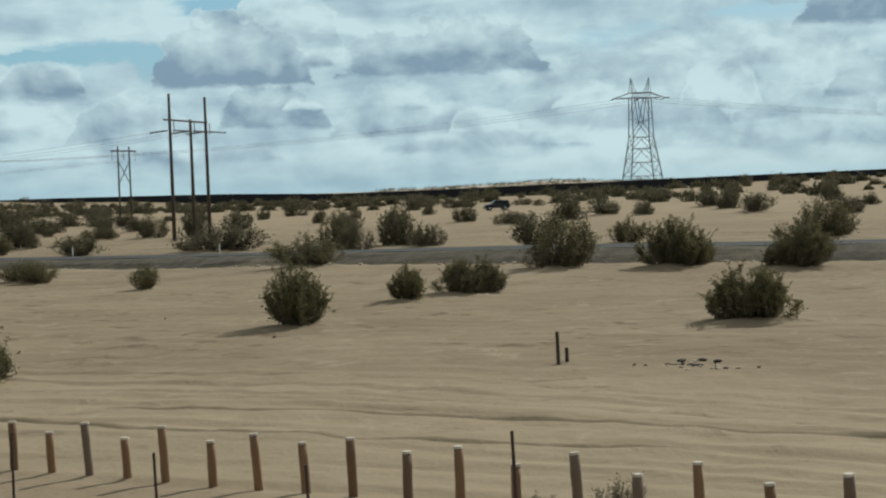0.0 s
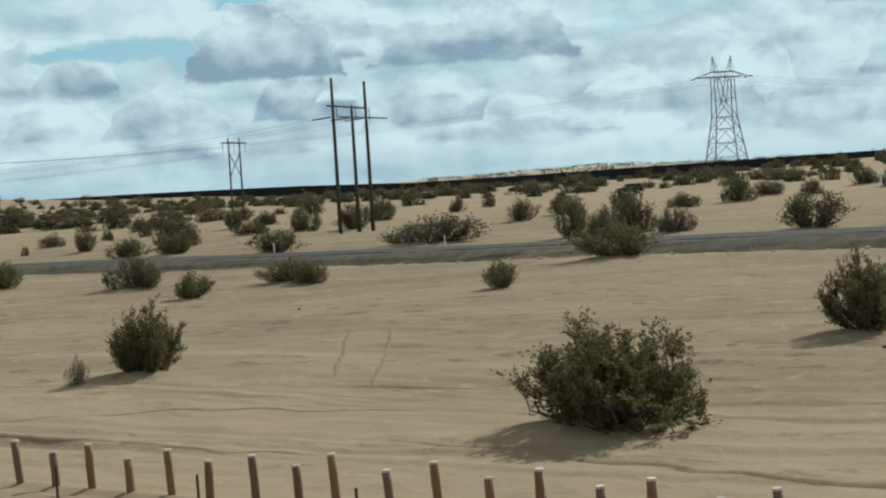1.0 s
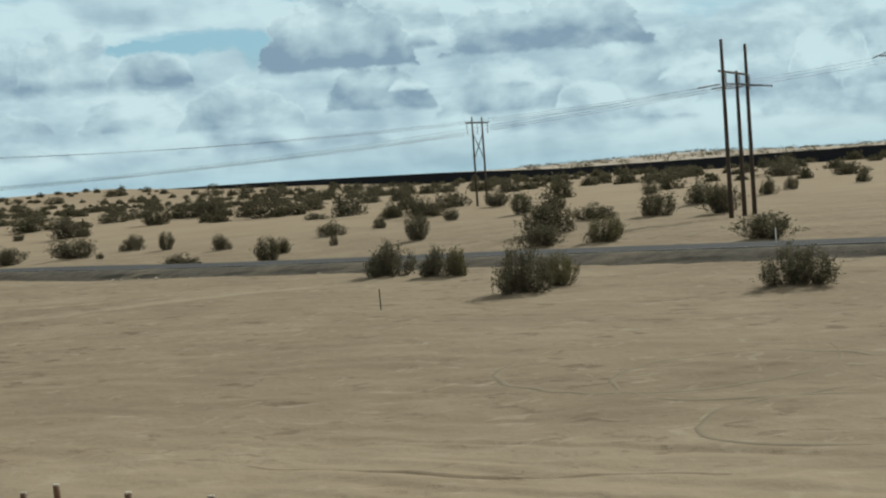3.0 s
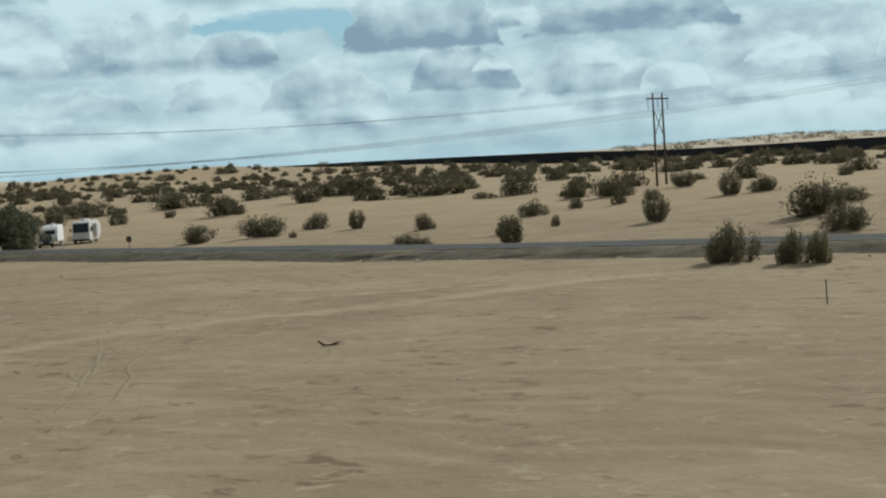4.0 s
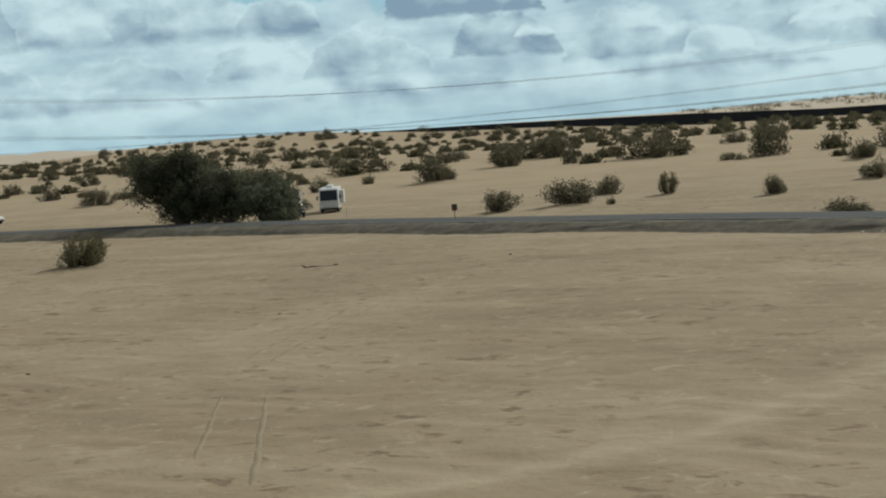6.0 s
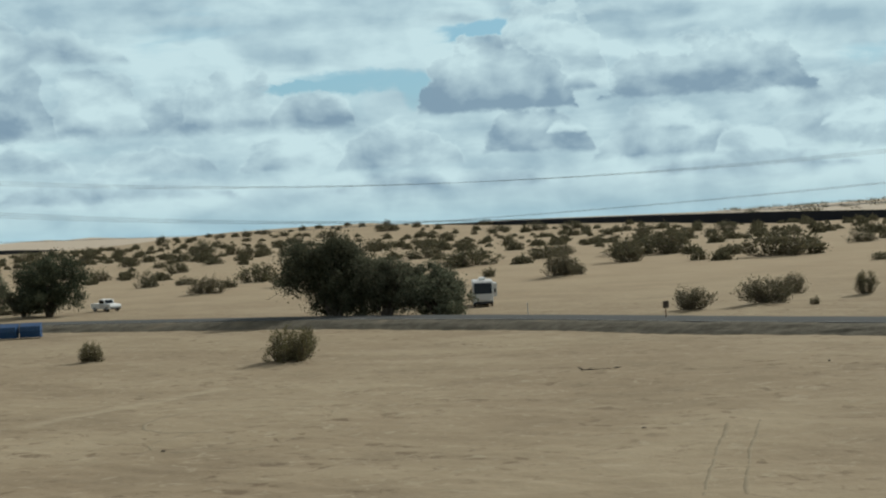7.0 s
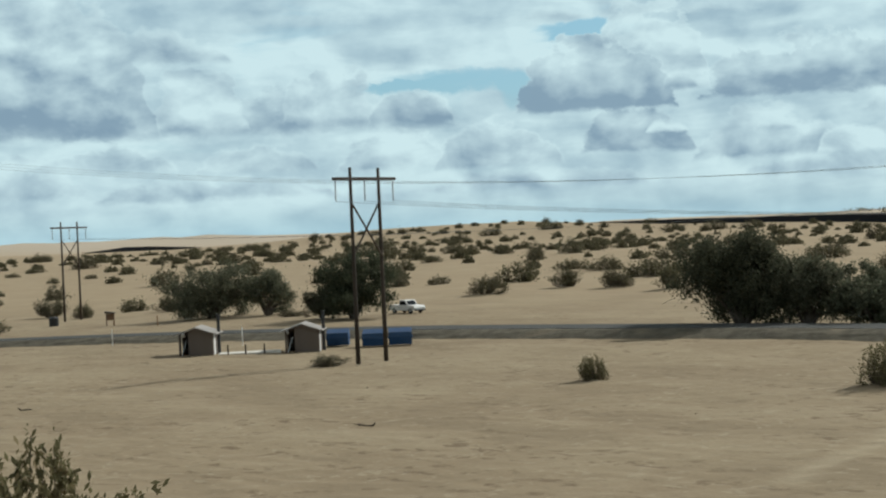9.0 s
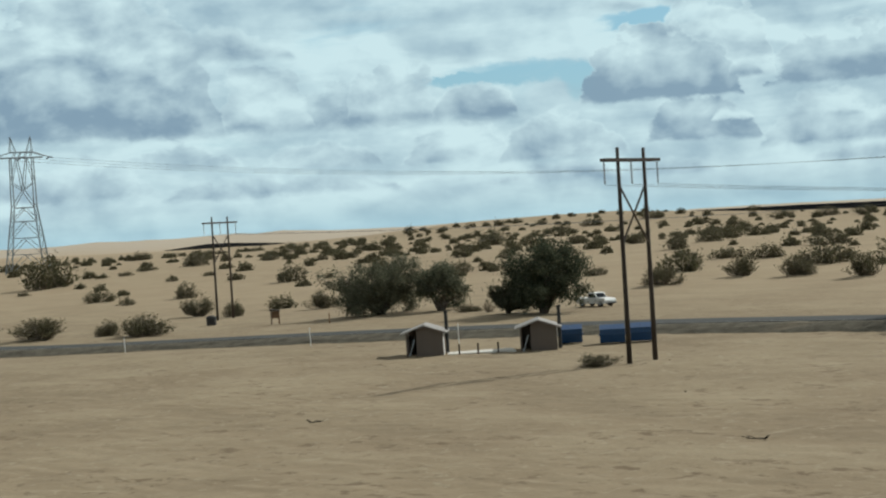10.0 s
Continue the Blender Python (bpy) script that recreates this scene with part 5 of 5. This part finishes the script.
# ---- rest area: toilets, bins, posts ----
def vault_toilet(x, y, turn):
    g = gz(x, y)
    ob = thing("toilet_building", (x, y, g), "small brown block vault toilet with pale gable roof", "toilet hut", "rest area toilets", turn)
    w, d, h, peak = 3.3, 3.6, 2.1, 2.68
    bm = bmesh.new()
    # gable wall of the closed room, with thickness, and side walls
    def gable(y0, x0, x1, thick):
        def roof_z(v):
            return h + (peak - h) * (1 - abs(v) / (w / 2))
        xs = [x0, x1] if x0 * x1 >= 0 else [x0, 0, x1]
        pts = [(x0, -0.1), (x1, -0.1)] + [(v, roof_z(v)) for v in reversed(xs)]
        f = bm.faces.new([bm.verts.new((a, y0, b)) for a, b in pts])
        got = bmesh.ops.extrude_face_region(bm, geom=[f])
        bmesh.ops.translate(bm, vec=(0, thick, 0), verts=[v for v in got["geom"] if isinstance(v, bmesh.types.BMVert)])
    gable(-d / 2, -w / 2 + 0.95, w / 2, 0.15)
    gable(d / 2 - 0.15, -w / 2, w / 2, 0.15)
    box(bm, (w / 2 - 0.075, 0, h / 2 - 0.05), (0.15, d - 0.3, h + 0.1))
    box(bm, (-w / 2 + 1.02, 0.1, h / 2 + 0.1), (0.14, d - 0.5, h + 0.4))
    part("wall", bm, BLOCK, ob)
    bm = bmesh.new()
    box(bm, (-w / 2 + 0.08, -d / 2 + 0.25, h / 2), (0.16, 0.5, h), 0, 0.02, 1)
    part("privacy_screen", bm, BLOCK, ob)
    part("low_screen", box(bmesh.new(), (-w / 2 + 0.08, 0.9, 0.85), (0.14, 1.5, 1.7), 0, 0.02, 1), BLOCK, ob)
    bm = bmesh.new()
    rod(bm, (-w / 2 + 0.25, -d / 2 + 0.05, 0), (-w / 2 + 0.75, -d / 2 + 0.05, 1.5), 0.05, 0.05, 6)
    part("handrail", bm, GALV, ob)
    for s in (-1, 1):
        bm = bmesh.new()
        over = 0.45
        run = w / 2 + over
        drop = (peak - h) * run / (w / 2)
        a = math.degrees(math.atan2(drop, run))
        m = Matrix.Translation((s * run / 2, 0, peak + 0.09 - drop / 2)) @ Matrix.Rotation(radians(s * a), 4, "Y") @ Matrix.Diagonal((math.hypot(run, drop), d + 0.9, 0.10, 1))
        bmesh.ops.create_cube(bm, size=1, matrix=m)
        part("roof_panel", bm, ROOF, ob)
    bm = bmesh.new()
    box(bm, (w / 2 + 0.012, -0.75, 0.98), (0.05, 0.9, 1.95), 0, 0.01, 1)
    part("door", bm, WHITE, ob, "white painted door")
    bm = rod(bmesh.new(), (w / 2 + 0.28, 0.3, -0.1), (w / 2 + 0.28, 0.3, 3.75), 0.16, 0.16, 12)
    rod(bm, (w / 2 + 0.28, 0.3, 3.75), (w / 2 + 0.28, 0.3, 3.85), 0.2, 0.2, 12)
    part("vent_pipe", bm, BLACK, ob, "tall black vent pipe")


vault_toilet(-213.4, 241.0, 12)
vault_toilet(-203.6, 243.8, 12)


def pad():
    bm = bmesh.new()
    a, b = Vector((-211.2, 241.0, 0)), Vector((-205.9, 242.9, 0))
    c = (a + b) / 2
    g = gz(c.x, c.y)
    box(bm, (c.x, c.y, g + 0.02), ((b - a).length + 0.4, 2.6, 0.24), math.degrees(math.atan2(b.y - a.y, b.x - a.x)), 0.02, 1)
    part("concrete_pad", bm, CONCRETE)
    tagged(bpy.data.objects["concrete_pad"], "pale concrete slab between two toilet huts", "slab", kind="structure")
    for f in (0.22, 0.52, 0.84):
        p = a.lerp(b, f)
        ob = part("bollard", rod(bmesh.new(), (0, 0, -0.2), (0, 0, 0.95), 0.08, 0.08, 8), POLE)
        ob.matrix_basis = pose(p.x, p.y - 1.5, gz(p.x, p.y - 1.5))
        tagged(ob, "short dark wooden bollard beside concrete slab", "bollard", "rest area bollards")


pad()


def dumpster(x, y, turn, w=2.05):
    g = gz(x, y)
    ob = thing("dumpster", (x, y, g), "blue painted steel refuse dumpster with sloped lid", "dumpster", "rest area dumpsters", turn)
    bm = extrude_profile(bmesh.new(), [(-0.75, 0.12), (0.55, 0.12), (0.82, 0.9), (0.82, 1.30), (-0.75, 1.62)], w, 0.02)
    bmesh.ops.rotate(bm, verts=bm.verts, matrix=Matrix.Rotation(radians(-90), 3, "Z"))
    part("bin", bm, BLUE, ob)
    for s in (-1, 1):
        bm = bmesh.new()
        m = Matrix.Translation((s * w / 4, -0.03, 1.51)) @ Matrix.Rotation(radians(11.5), 4, "X") @ Matrix.Diagonal((w / 2 - 0.03, 1.72, 0.06, 1))
        bmesh.ops.create_cube(bm, size=1, matrix=m)
        part("lid", bm, BLUE_LID, ob)
        bm = bmesh.new()
        box(bm, (s * (w / 2 + 0.05), -0.1, 0.85), (0.1, 0.5, 0.16), 0, 0.02, 1)
        part("lift_pocket", bm, BLUE, ob)
    for i in range(4):
        part("rib", box(bmesh.new(), (-w / 2 + (i + 0.5) * w / 4, -0.84, 1.05), (0.06, 0.05, 0.5)), BLUE, ob)


dumpster(-201.7, 249.2, 10, 2.2)
dumpster(-197.5, 247.6, 10, 2.3)
dumpster(-195.1, 248.6, 14, 2.3)


def marker(x, y, h, mat, label, r=0.05):
    ob = part("marker_post", rod(bmesh.new(), (0, 0, -0.3), (0, 0, h), r, r * 0.9, 8), mat)
    ob.matrix_basis = pose(x, y, gz(x, y), 1, -1, 0)
    return tagged(ob, label, "marker post", "road marker posts")


for x, y, h in ((-259.0, 273.5, 1.9), (-232.3, 263.0, 1.9), (-214.0, 255.2, 2.0), (-19.4, 141.0, 1.1), (-34.2, 150.5, 1.1)):
    marker(x, y, h, WHITE, "slim white road marker post on the bank")
marker(-58.7, 114.3, 1.05, DARK_STEEL, "thin brown stake standing in open sand", 0.03)
marker(2.8, 41.9, 0.85, DARK_STEEL, "dark wooden stake leaning in sand", 0.05)
marker(3.05, 42.25, 0.40, DARK_STEEL, "short dark stump of a stake in sand", 0.05)
marker(-137.5, 239.9, 1.9, GALV, "thin grey post beside the road", 0.04)
marker(-246.0, 309.0, 1.4, POST, "wooden post beside a dirt lot", 0.09)


def road_sign(x, y, h, w, hh, mat, label):
    g = gz(x, y)
    ob = thing("road_sign", (x, y, g), label, "sign", "", 20)
    part("post", rod(bmesh.new(), (0, 0, -0.3), (0, 0, h), 0.045, 0.045, 8), POST, ob)
    part("board", box(bmesh.new(), (0, -0.06, h - hh / 2), (w, 0.05, hh), 0, 0.012, 1), mat, ob)


road_sign(-123.0, 221.2, 2.2, 0.55, 0.62, CARDBOARD, "small dark board sign on a wooden post")
road_sign(-151.4, 255.5, 1.6, 0.55, 0.65, WHITE, "small white board sign before the trees")


def kiosk(x, y):
    g = gz(x, y)
    ob = thing("notice_kiosk", (x, y, g), "brown wooden notice kiosk with small roof", "kiosk", "", 12)
    for s in (-1, 1):
        part("leg", box(bmesh.new(), (s * 0.55, 0, 0.85), (0.18, 0.18, 2.1), 0, 0.015, 1), POST, ob)
    part("board", box(bmesh.new(), (0, 0, 1.35), (1.0, 0.1, 1.0), 0, 0.01, 1), POST, ob)
    bm = extrude_profile(bmesh.new(), [(-0.7, 1.95), (0.7, 1.85), (0.7, 1.97), (-0.7, 2.2)], 1.1)
    part("roof", bm, POLE, ob)


kiosk(-257.1, 317.6)


def litter_bin(x, y):
    ob = thing("litter_bin", (x, y, gz(x, y)), "squat dark litter bin beside a pole", "litter bin")
    part("drum", rod(bmesh.new(), (0, 0, -0.05), (0, 0, 1.25), 0.72, 0.78, 14), BLACK, ob, smooth=False)
    part("lid", rod(bmesh.new(), (0, 0, 1.25), (0, 0, 1.5), 0.8, 0.45, 14), BLACK, ob)


litter_bin(-271.6, 328.6)


# ---- vehicles ----
def wheels(ob, xs, half, r, w=0.24):
    for x in xs:
        for s in (-1, 1):
            wh = part("wheel", rod(bmesh.new(), (x, s * (half - w), r), (x, s * half, r), r, r, 18), RUBBER, ob)
            part("rim", rod(bmesh.new(), (x, s * (half - 0.05), r), (x, s * (half + 0.012), r), r * 0.58, r * 0.5, 14), GALV, wh)


def glass_pane(ob, pts, name="window"):
    bm = bmesh.new()
    f = bm.faces.new([bm.verts.new(p) for p in pts])
    n = f.normal.copy() if f.normal.length else Vector((0, 0, 1))
    bm.normal_update()
    n = f.normal.copy()
    got = bmesh.ops.extrude_face_region(bm, geom=[f])
    bmesh.ops.translate(bm, vec=n * 0.02, verts=[v for v in got["geom"] if isinstance(v, bmesh.types.BMVert)])
    return part(name, bm, GLASS, ob)


def car(x, y, turn, profile, cabin, half, paint, axle, r, label, category):
    """A car whose nose points along its own +x."""
    ob = thing(category.replace(" ", "_"), (x, y, gz(x, y)), label, category, "parked vehicles", turn)
    part("body", extrude_profile(bmesh.new(), profile, half * 2, 0.06), paint, ob)
    part("cabin", extrude_profile(bmesh.new(), cabin, half * 2 - 0.22, 0.07), paint, ob)
    (x0, z0), (x1, z1), (x2, z2), (x3, z3) = cabin  # rear foot, rear top, front top, front foot
    w = half - 0.11
    for s in (-1, 1):
        e = s * (w + 0.004)
        pts = [(x0 + 0.18, e, z0 + 0.06), (x3 - 0.22, e, z3 + 0.06), (x2 - 0.05, e, z2 - 0.12), (x1 + 0.08, e, z1 - 0.12)]
        glass_pane(ob, pts if s < 0 else pts[::-1], "side_window")
    for (ax, az), (bx, bz), s in (((x3, z3), (x2, z2), 1), ((x0, z0), (x1, z1), -1)):
        o = 0.012 * s
        lo, hi = 0.12, 0.88
        pa = (ax + (bx - ax) * lo + o, az + (bz - az) * lo)
        pb = (ax + (bx - ax) * hi + o, az + (bz - az) * hi)
        pts = [(pa[0], -w + 0.12, pa[1]), (pa[0], w - 0.12, pa[1]), (pb[0], w - 0.2, pb[1]), (pb[0], -w + 0.2, pb[1])]
        glass_pane(ob, pts if s > 0 else pts[::-1], "windscreen")
    wheels(ob, axle, half, r)
    nose = max(p[0] for p in profile)
    for s in (-1, 1):
        part("headlight", box(bmesh.new(), (nose + 0.005, s * (half - 0.28), 0.78), (0.06, 0.3, 0.16), 0, 0.02, 1), LAMP_GLASS, ob)
    part("bumper", box(bmesh.new(), (nose + 0.03, 0, 0.48), (0.12, half * 1.9, 0.2), 0, 0.03, 1), BLACK, ob)
    return ob


PICKUP = [(-2.75, 0.42), (2.7, 0.42), (2.78, 0.8), (2.62, 1.1), (1.1, 1.18), (-2.75, 1.2)]
PICKUP_CAB = [(-0.75, 1.12), (-0.55, 1.86), (0.62, 1.84), (1.22, 1.12)]
SUV = [(-2.3, 0.4), (2.2, 0.4), (2.3, 0.75), (2.15, 1.05), (0.95, 1.15), (-2.3, 1.15)]
SUV_CAB = [(-2.25, 1.1), (-2.0, 1.78), (0.35, 1.8), (1.05, 1.1)]
car(-209.6, 310.0, -38, PICKUP, PICKUP_CAB, 0.98, WHITE, (-1.75, 1.75), 0.40, "white pickup truck parked on sand by trees", "pickup truck")
car(-150.1, 268.0, -66, SUV, SUV_CAB, 0.95, DARK_PAINT, (-1.4, 1.45), 0.38, "dark sport utility car parked beside a motorhome", "car")
car(9.6, 296.6, 190, SUV, SUV_CAB, 0.95, DARK_PAINT, (-1.4, 1.45), 0.42, "dark off-road car parked among dune bushes", "car")


def motorhome(x, y, turn, length=8.5):
    """A flat-fronted motorhome whose nose points along its own +x."""
    ob = thing("motorhome", (x, y, gz(x, y)), "cream motorhome with dark windscreen parked on sand", "motorhome", "parked vehicles", turn)
    L, w = length, 2.5
    prof = [(-L / 2, 0.45), (L / 2 - 0.1, 0.45), (L / 2, 0.9), (L / 2 - 0.12, 2.0), (L / 2 - 0.35, 3.0), (L / 2 - 0.7, 3.2), (-L / 2, 3.2)]
    part("body", extrude_profile(bmesh.new(), prof, w, 0.10), CREAM, ob)
    a, b = (L / 2 - 0.06, 1.62), (L / 2 - 0.30, 2.95)
    glass_pane(ob, [(a[0], -1.12, a[1]), (a[0], 1.12, a[1]), (b[0], 1.08, b[1]), (b[0], -1.08, b[1])], "windscreen")
    for s in (-1, 1):
        for k in range(3):
            x0 = L / 2 - 1.6 - k * 2.2
            e = s * (w / 2 + 0.004)
            pts = [(x0 - 1.2, e, 1.75), (x0, e, 1.75), (x0, e, 2.5), (x0 - 1.2, e, 2.5)]
            glass_pane(ob, pts if s < 0 else pts[::-1], "side_window")
        part("headlight", box(bmesh.new(), (L / 2 - 0.03, s * 0.95, 0.86), (0.08, 0.36, 0.2), 0, 0.03, 1), LAMP_GLASS, ob)
        m = part("mirror", box(bmesh.new(), (L / 2 - 0.1, s * 1.5, 2.0), (0.14, 0.22, 0.46), 0, 0.04, 1), BLACK, ob)
        part("mirror_arm", rod(bmesh.new(), (L / 2 - 0.2, s * 1.2, 2.3), (L / 2 - 0.1, s * 1.5, 2.2), 0.02, 0.02, 6), BLACK, m)
    part("slide_out", box(bmesh.new(), (-0.6, w / 2 + 0.28, 1.95), (3.4, 0.56, 1.7), 0, 0.04, 1), CREAM, ob)
    part("bumper", box(bmesh.new(), (L / 2, 0, 0.52), (0.16, 2.42, 0.26), 0, 0.05, 1), BLACK, ob)
    for k in (-1.4, 1.2):
        part("roof_unit", box(bmesh.new(), (k, 0, 3.36), (0.95, 0.8, 0.34), 0, 0.08, 2), WHITE, ob)
    wheels(ob, (-L / 2 + 2.4, L / 2 - 1.5), w / 2 - 0.03, 0.46)
    return ob


motorhome(-147.4, 277.6, -81)


def camper(x, y, turn):
    ob = thing("camper_trailer", (x, y, gz(x, y)), "white camper trailer with rounded roof behind a car", "camper trailer", "parked vehicles", turn)
    prof = [(-2.6, 0.5), (2.6, 0.5), (2.75, 1.3), (2.45, 2.4), (1.9, 2.85), (-2.2, 2.9), (-2.6, 2.5)]
    part("body", extrude_profile(bmesh.new(), prof, 2.3, 0.10), WHITE, ob)
    glass_pane(ob, [(2.66, -0.8, 1.55), (2.66, 0.8, 1.55), (2.5, 0.75, 2.2), (2.5, -0.75, 2.2)], "front_window")
    part("drawbar", rod(bmesh.new(), (2.6, 0, 0.5), (3.7, 0, 0.45), 0.06, 0.05, 6), BLACK, ob)
    part("roof_unit", box(bmesh.new(), (-0.2, 0, 3.0), (0.9, 0.7, 0.28), 0, 0.06, 1), WHITE, ob)
    wheels(ob, (-0.4,), 1.12, 0.36)


camper(-153.0, 279.0, -80)


# ---- small things on the sand ----
def dead_branch(x, y, length, turn, label):
    r = random.Random(int(x * 7) & 255)
    bm = bmesh.new()
    rod(bm, (-length / 2, 0, 0.04), (length / 2, 0.05, 0.02), 0.035, 0.012, 6, 0.03, 4)
    rod(bm, (-length / 2, 0, 0.03), (-length / 2 - 0.25, 0.12, 0.22), 0.06, 0.03, 6)
    for i in range(3):
        t = r.uniform(-0.4, 0.4) * length
        rod(bm, (t, 0, 0.05), (t + 0.3, r.uniform(-0.3, 0.3), 0.14), 0.025, 0.012, 5)
    ob = part("dead_branch", bm, BRUSHWOOD)
    ob.matrix_basis = pose(x, y, gz(x, y), 0, 0, turn)
    tagged(ob, label, "branch", "dead wood on the sand")


dead_branch(-125.6, 173.0, 2.4, 10, "dark dead branch lying on open sand")
dead_branch(-79.2, 110.1, 0.8, 25, "short dark broken branch on sand")
dead_branch(-179.6, 179.2, 1.0, 160, "dry dead stick lying on sand")
dead_branch(-206.1, 190.9, 0.9, 15, "dry dead twig lying on pale sand")


def heap(x, y, w, n, seed, group, label, dark=0.7, size=1.0):
    """Broken clods and pebbles lying together."""
    r = random.Random(seed)
    for i in range(n):
        bm = bmesh.new()
        bmesh.ops.create_icosphere(bm, subdivisions=1, radius=1)
        for v in bm.verts:
            v.co *= r.uniform(0.75, 1.2)
        ob = part("clod", bm, BRUSHWOOD if r.random() < dark else CHALK)
        s = r.uniform(0.03, 0.09) * size
        px, py = x + r.gauss(0, w), y + r.gauss(0, w * 0.8)
        ob.matrix_basis = pose(px, py, gz(px, py) + s * 0.2, 0, 0, r.uniform(0, 360)) @ Matrix.Diagonal((s * 1.6, s, s * 0.6, 1))
        tagged(ob, label, "clod", group)


heap(5.8, 40.6, 0.8, 40, 1, "broken clods by the stakes", "broken dark and pale clod of earth on sand")
heap(-191.6, 222.3, 0.5, 6, 2, "clods at the pole foot", "dark clod of earth at the foot of a pole")
heap(-190.3, 225.6, 0.4, 4, 3, "clods at the pole foot", "dark clod of earth at the foot of a pole")
r = random.Random(77)
for i in range(70):
    x = r.uniform(-34, 20) if i > 24 else r.uniform(-95, -34)
    y = float(np.interp(x, RX, RY)) + r.uniform(-0.6, 1.2)
    heap(x, y, 0.25, 1, 100 + i, "stones along the road bank", "pale broken stone at the foot of the road bank", 0.0, 2.4)
r = random.Random(78)
for i in range(24):
    x = r.uniform(-230, 5)
    y = float(path_y(np.array(x))) + r.uniform(45, 120)
    heap(x, y, 0.1, 1, 300 + i, "scattered clods on the flat", "small clod of earth lying on open sand", 1.0)

# dry wisps on the highway bank and a low shrub under the trees
for x, y, w, h in ((2.3, 22.9, 0.8, 0.55), (1.2, 22.6, 0.6, 0.4), (-45.4, 51.5, 1.3, 0.75), (-12.0, 30.4, 0.4, 0.9)):
    bush(x, y, w, h, DRY_KIND, 0, 70 * x, "near", "bushes on the highway bank", 0.02)
bush(-223.8, 309.5, 1.6, 1.7, DRY_KIND, 0, 30, "mid", "bushes beyond the road", 0.05)
# this shrub stands in for a low dark object of unclear kind
bush(-227.5, 314.0, 3.6, 1.1, MID_KIND, 2, 80, "mid", "bushes beyond the road", 0.05)

heap(-165.6, 287.8, 1.4, 10, 21, "pale stones under the trees", "pale stone lying in the shade of trees", 0.1, 3.0)
heap(-160.8, 285.2, 1.6, 10, 22, "pale stones under the trees", "pale stone lying in the shade of trees", 0.1, 3.0)


def storage_crate(x, y):
    ob = thing("storage_crate", (x, y, gz(x, y)), "low tan wooden crate on sand beside a motorhome", "crate", "", 15)
    part("box", box(bmesh.new(), (0, 0, 0.33), (1.3, 0.8, 0.66), 0, 0.02, 1), POST_END, ob)
    part("lid", box(bmesh.new(), (0, 0, 0.69), (1.36, 0.86, 0.06), 0, 0.015, 1), POST, ob)


storage_crate(-152.7, 286.2)

# low dead brush at the foot of the two-pole pylon
bush(-194.7, 221.4, 3.7, 0.95, MID_KIND, 3, 40, "mid", "bushes on the flat", 0.05)
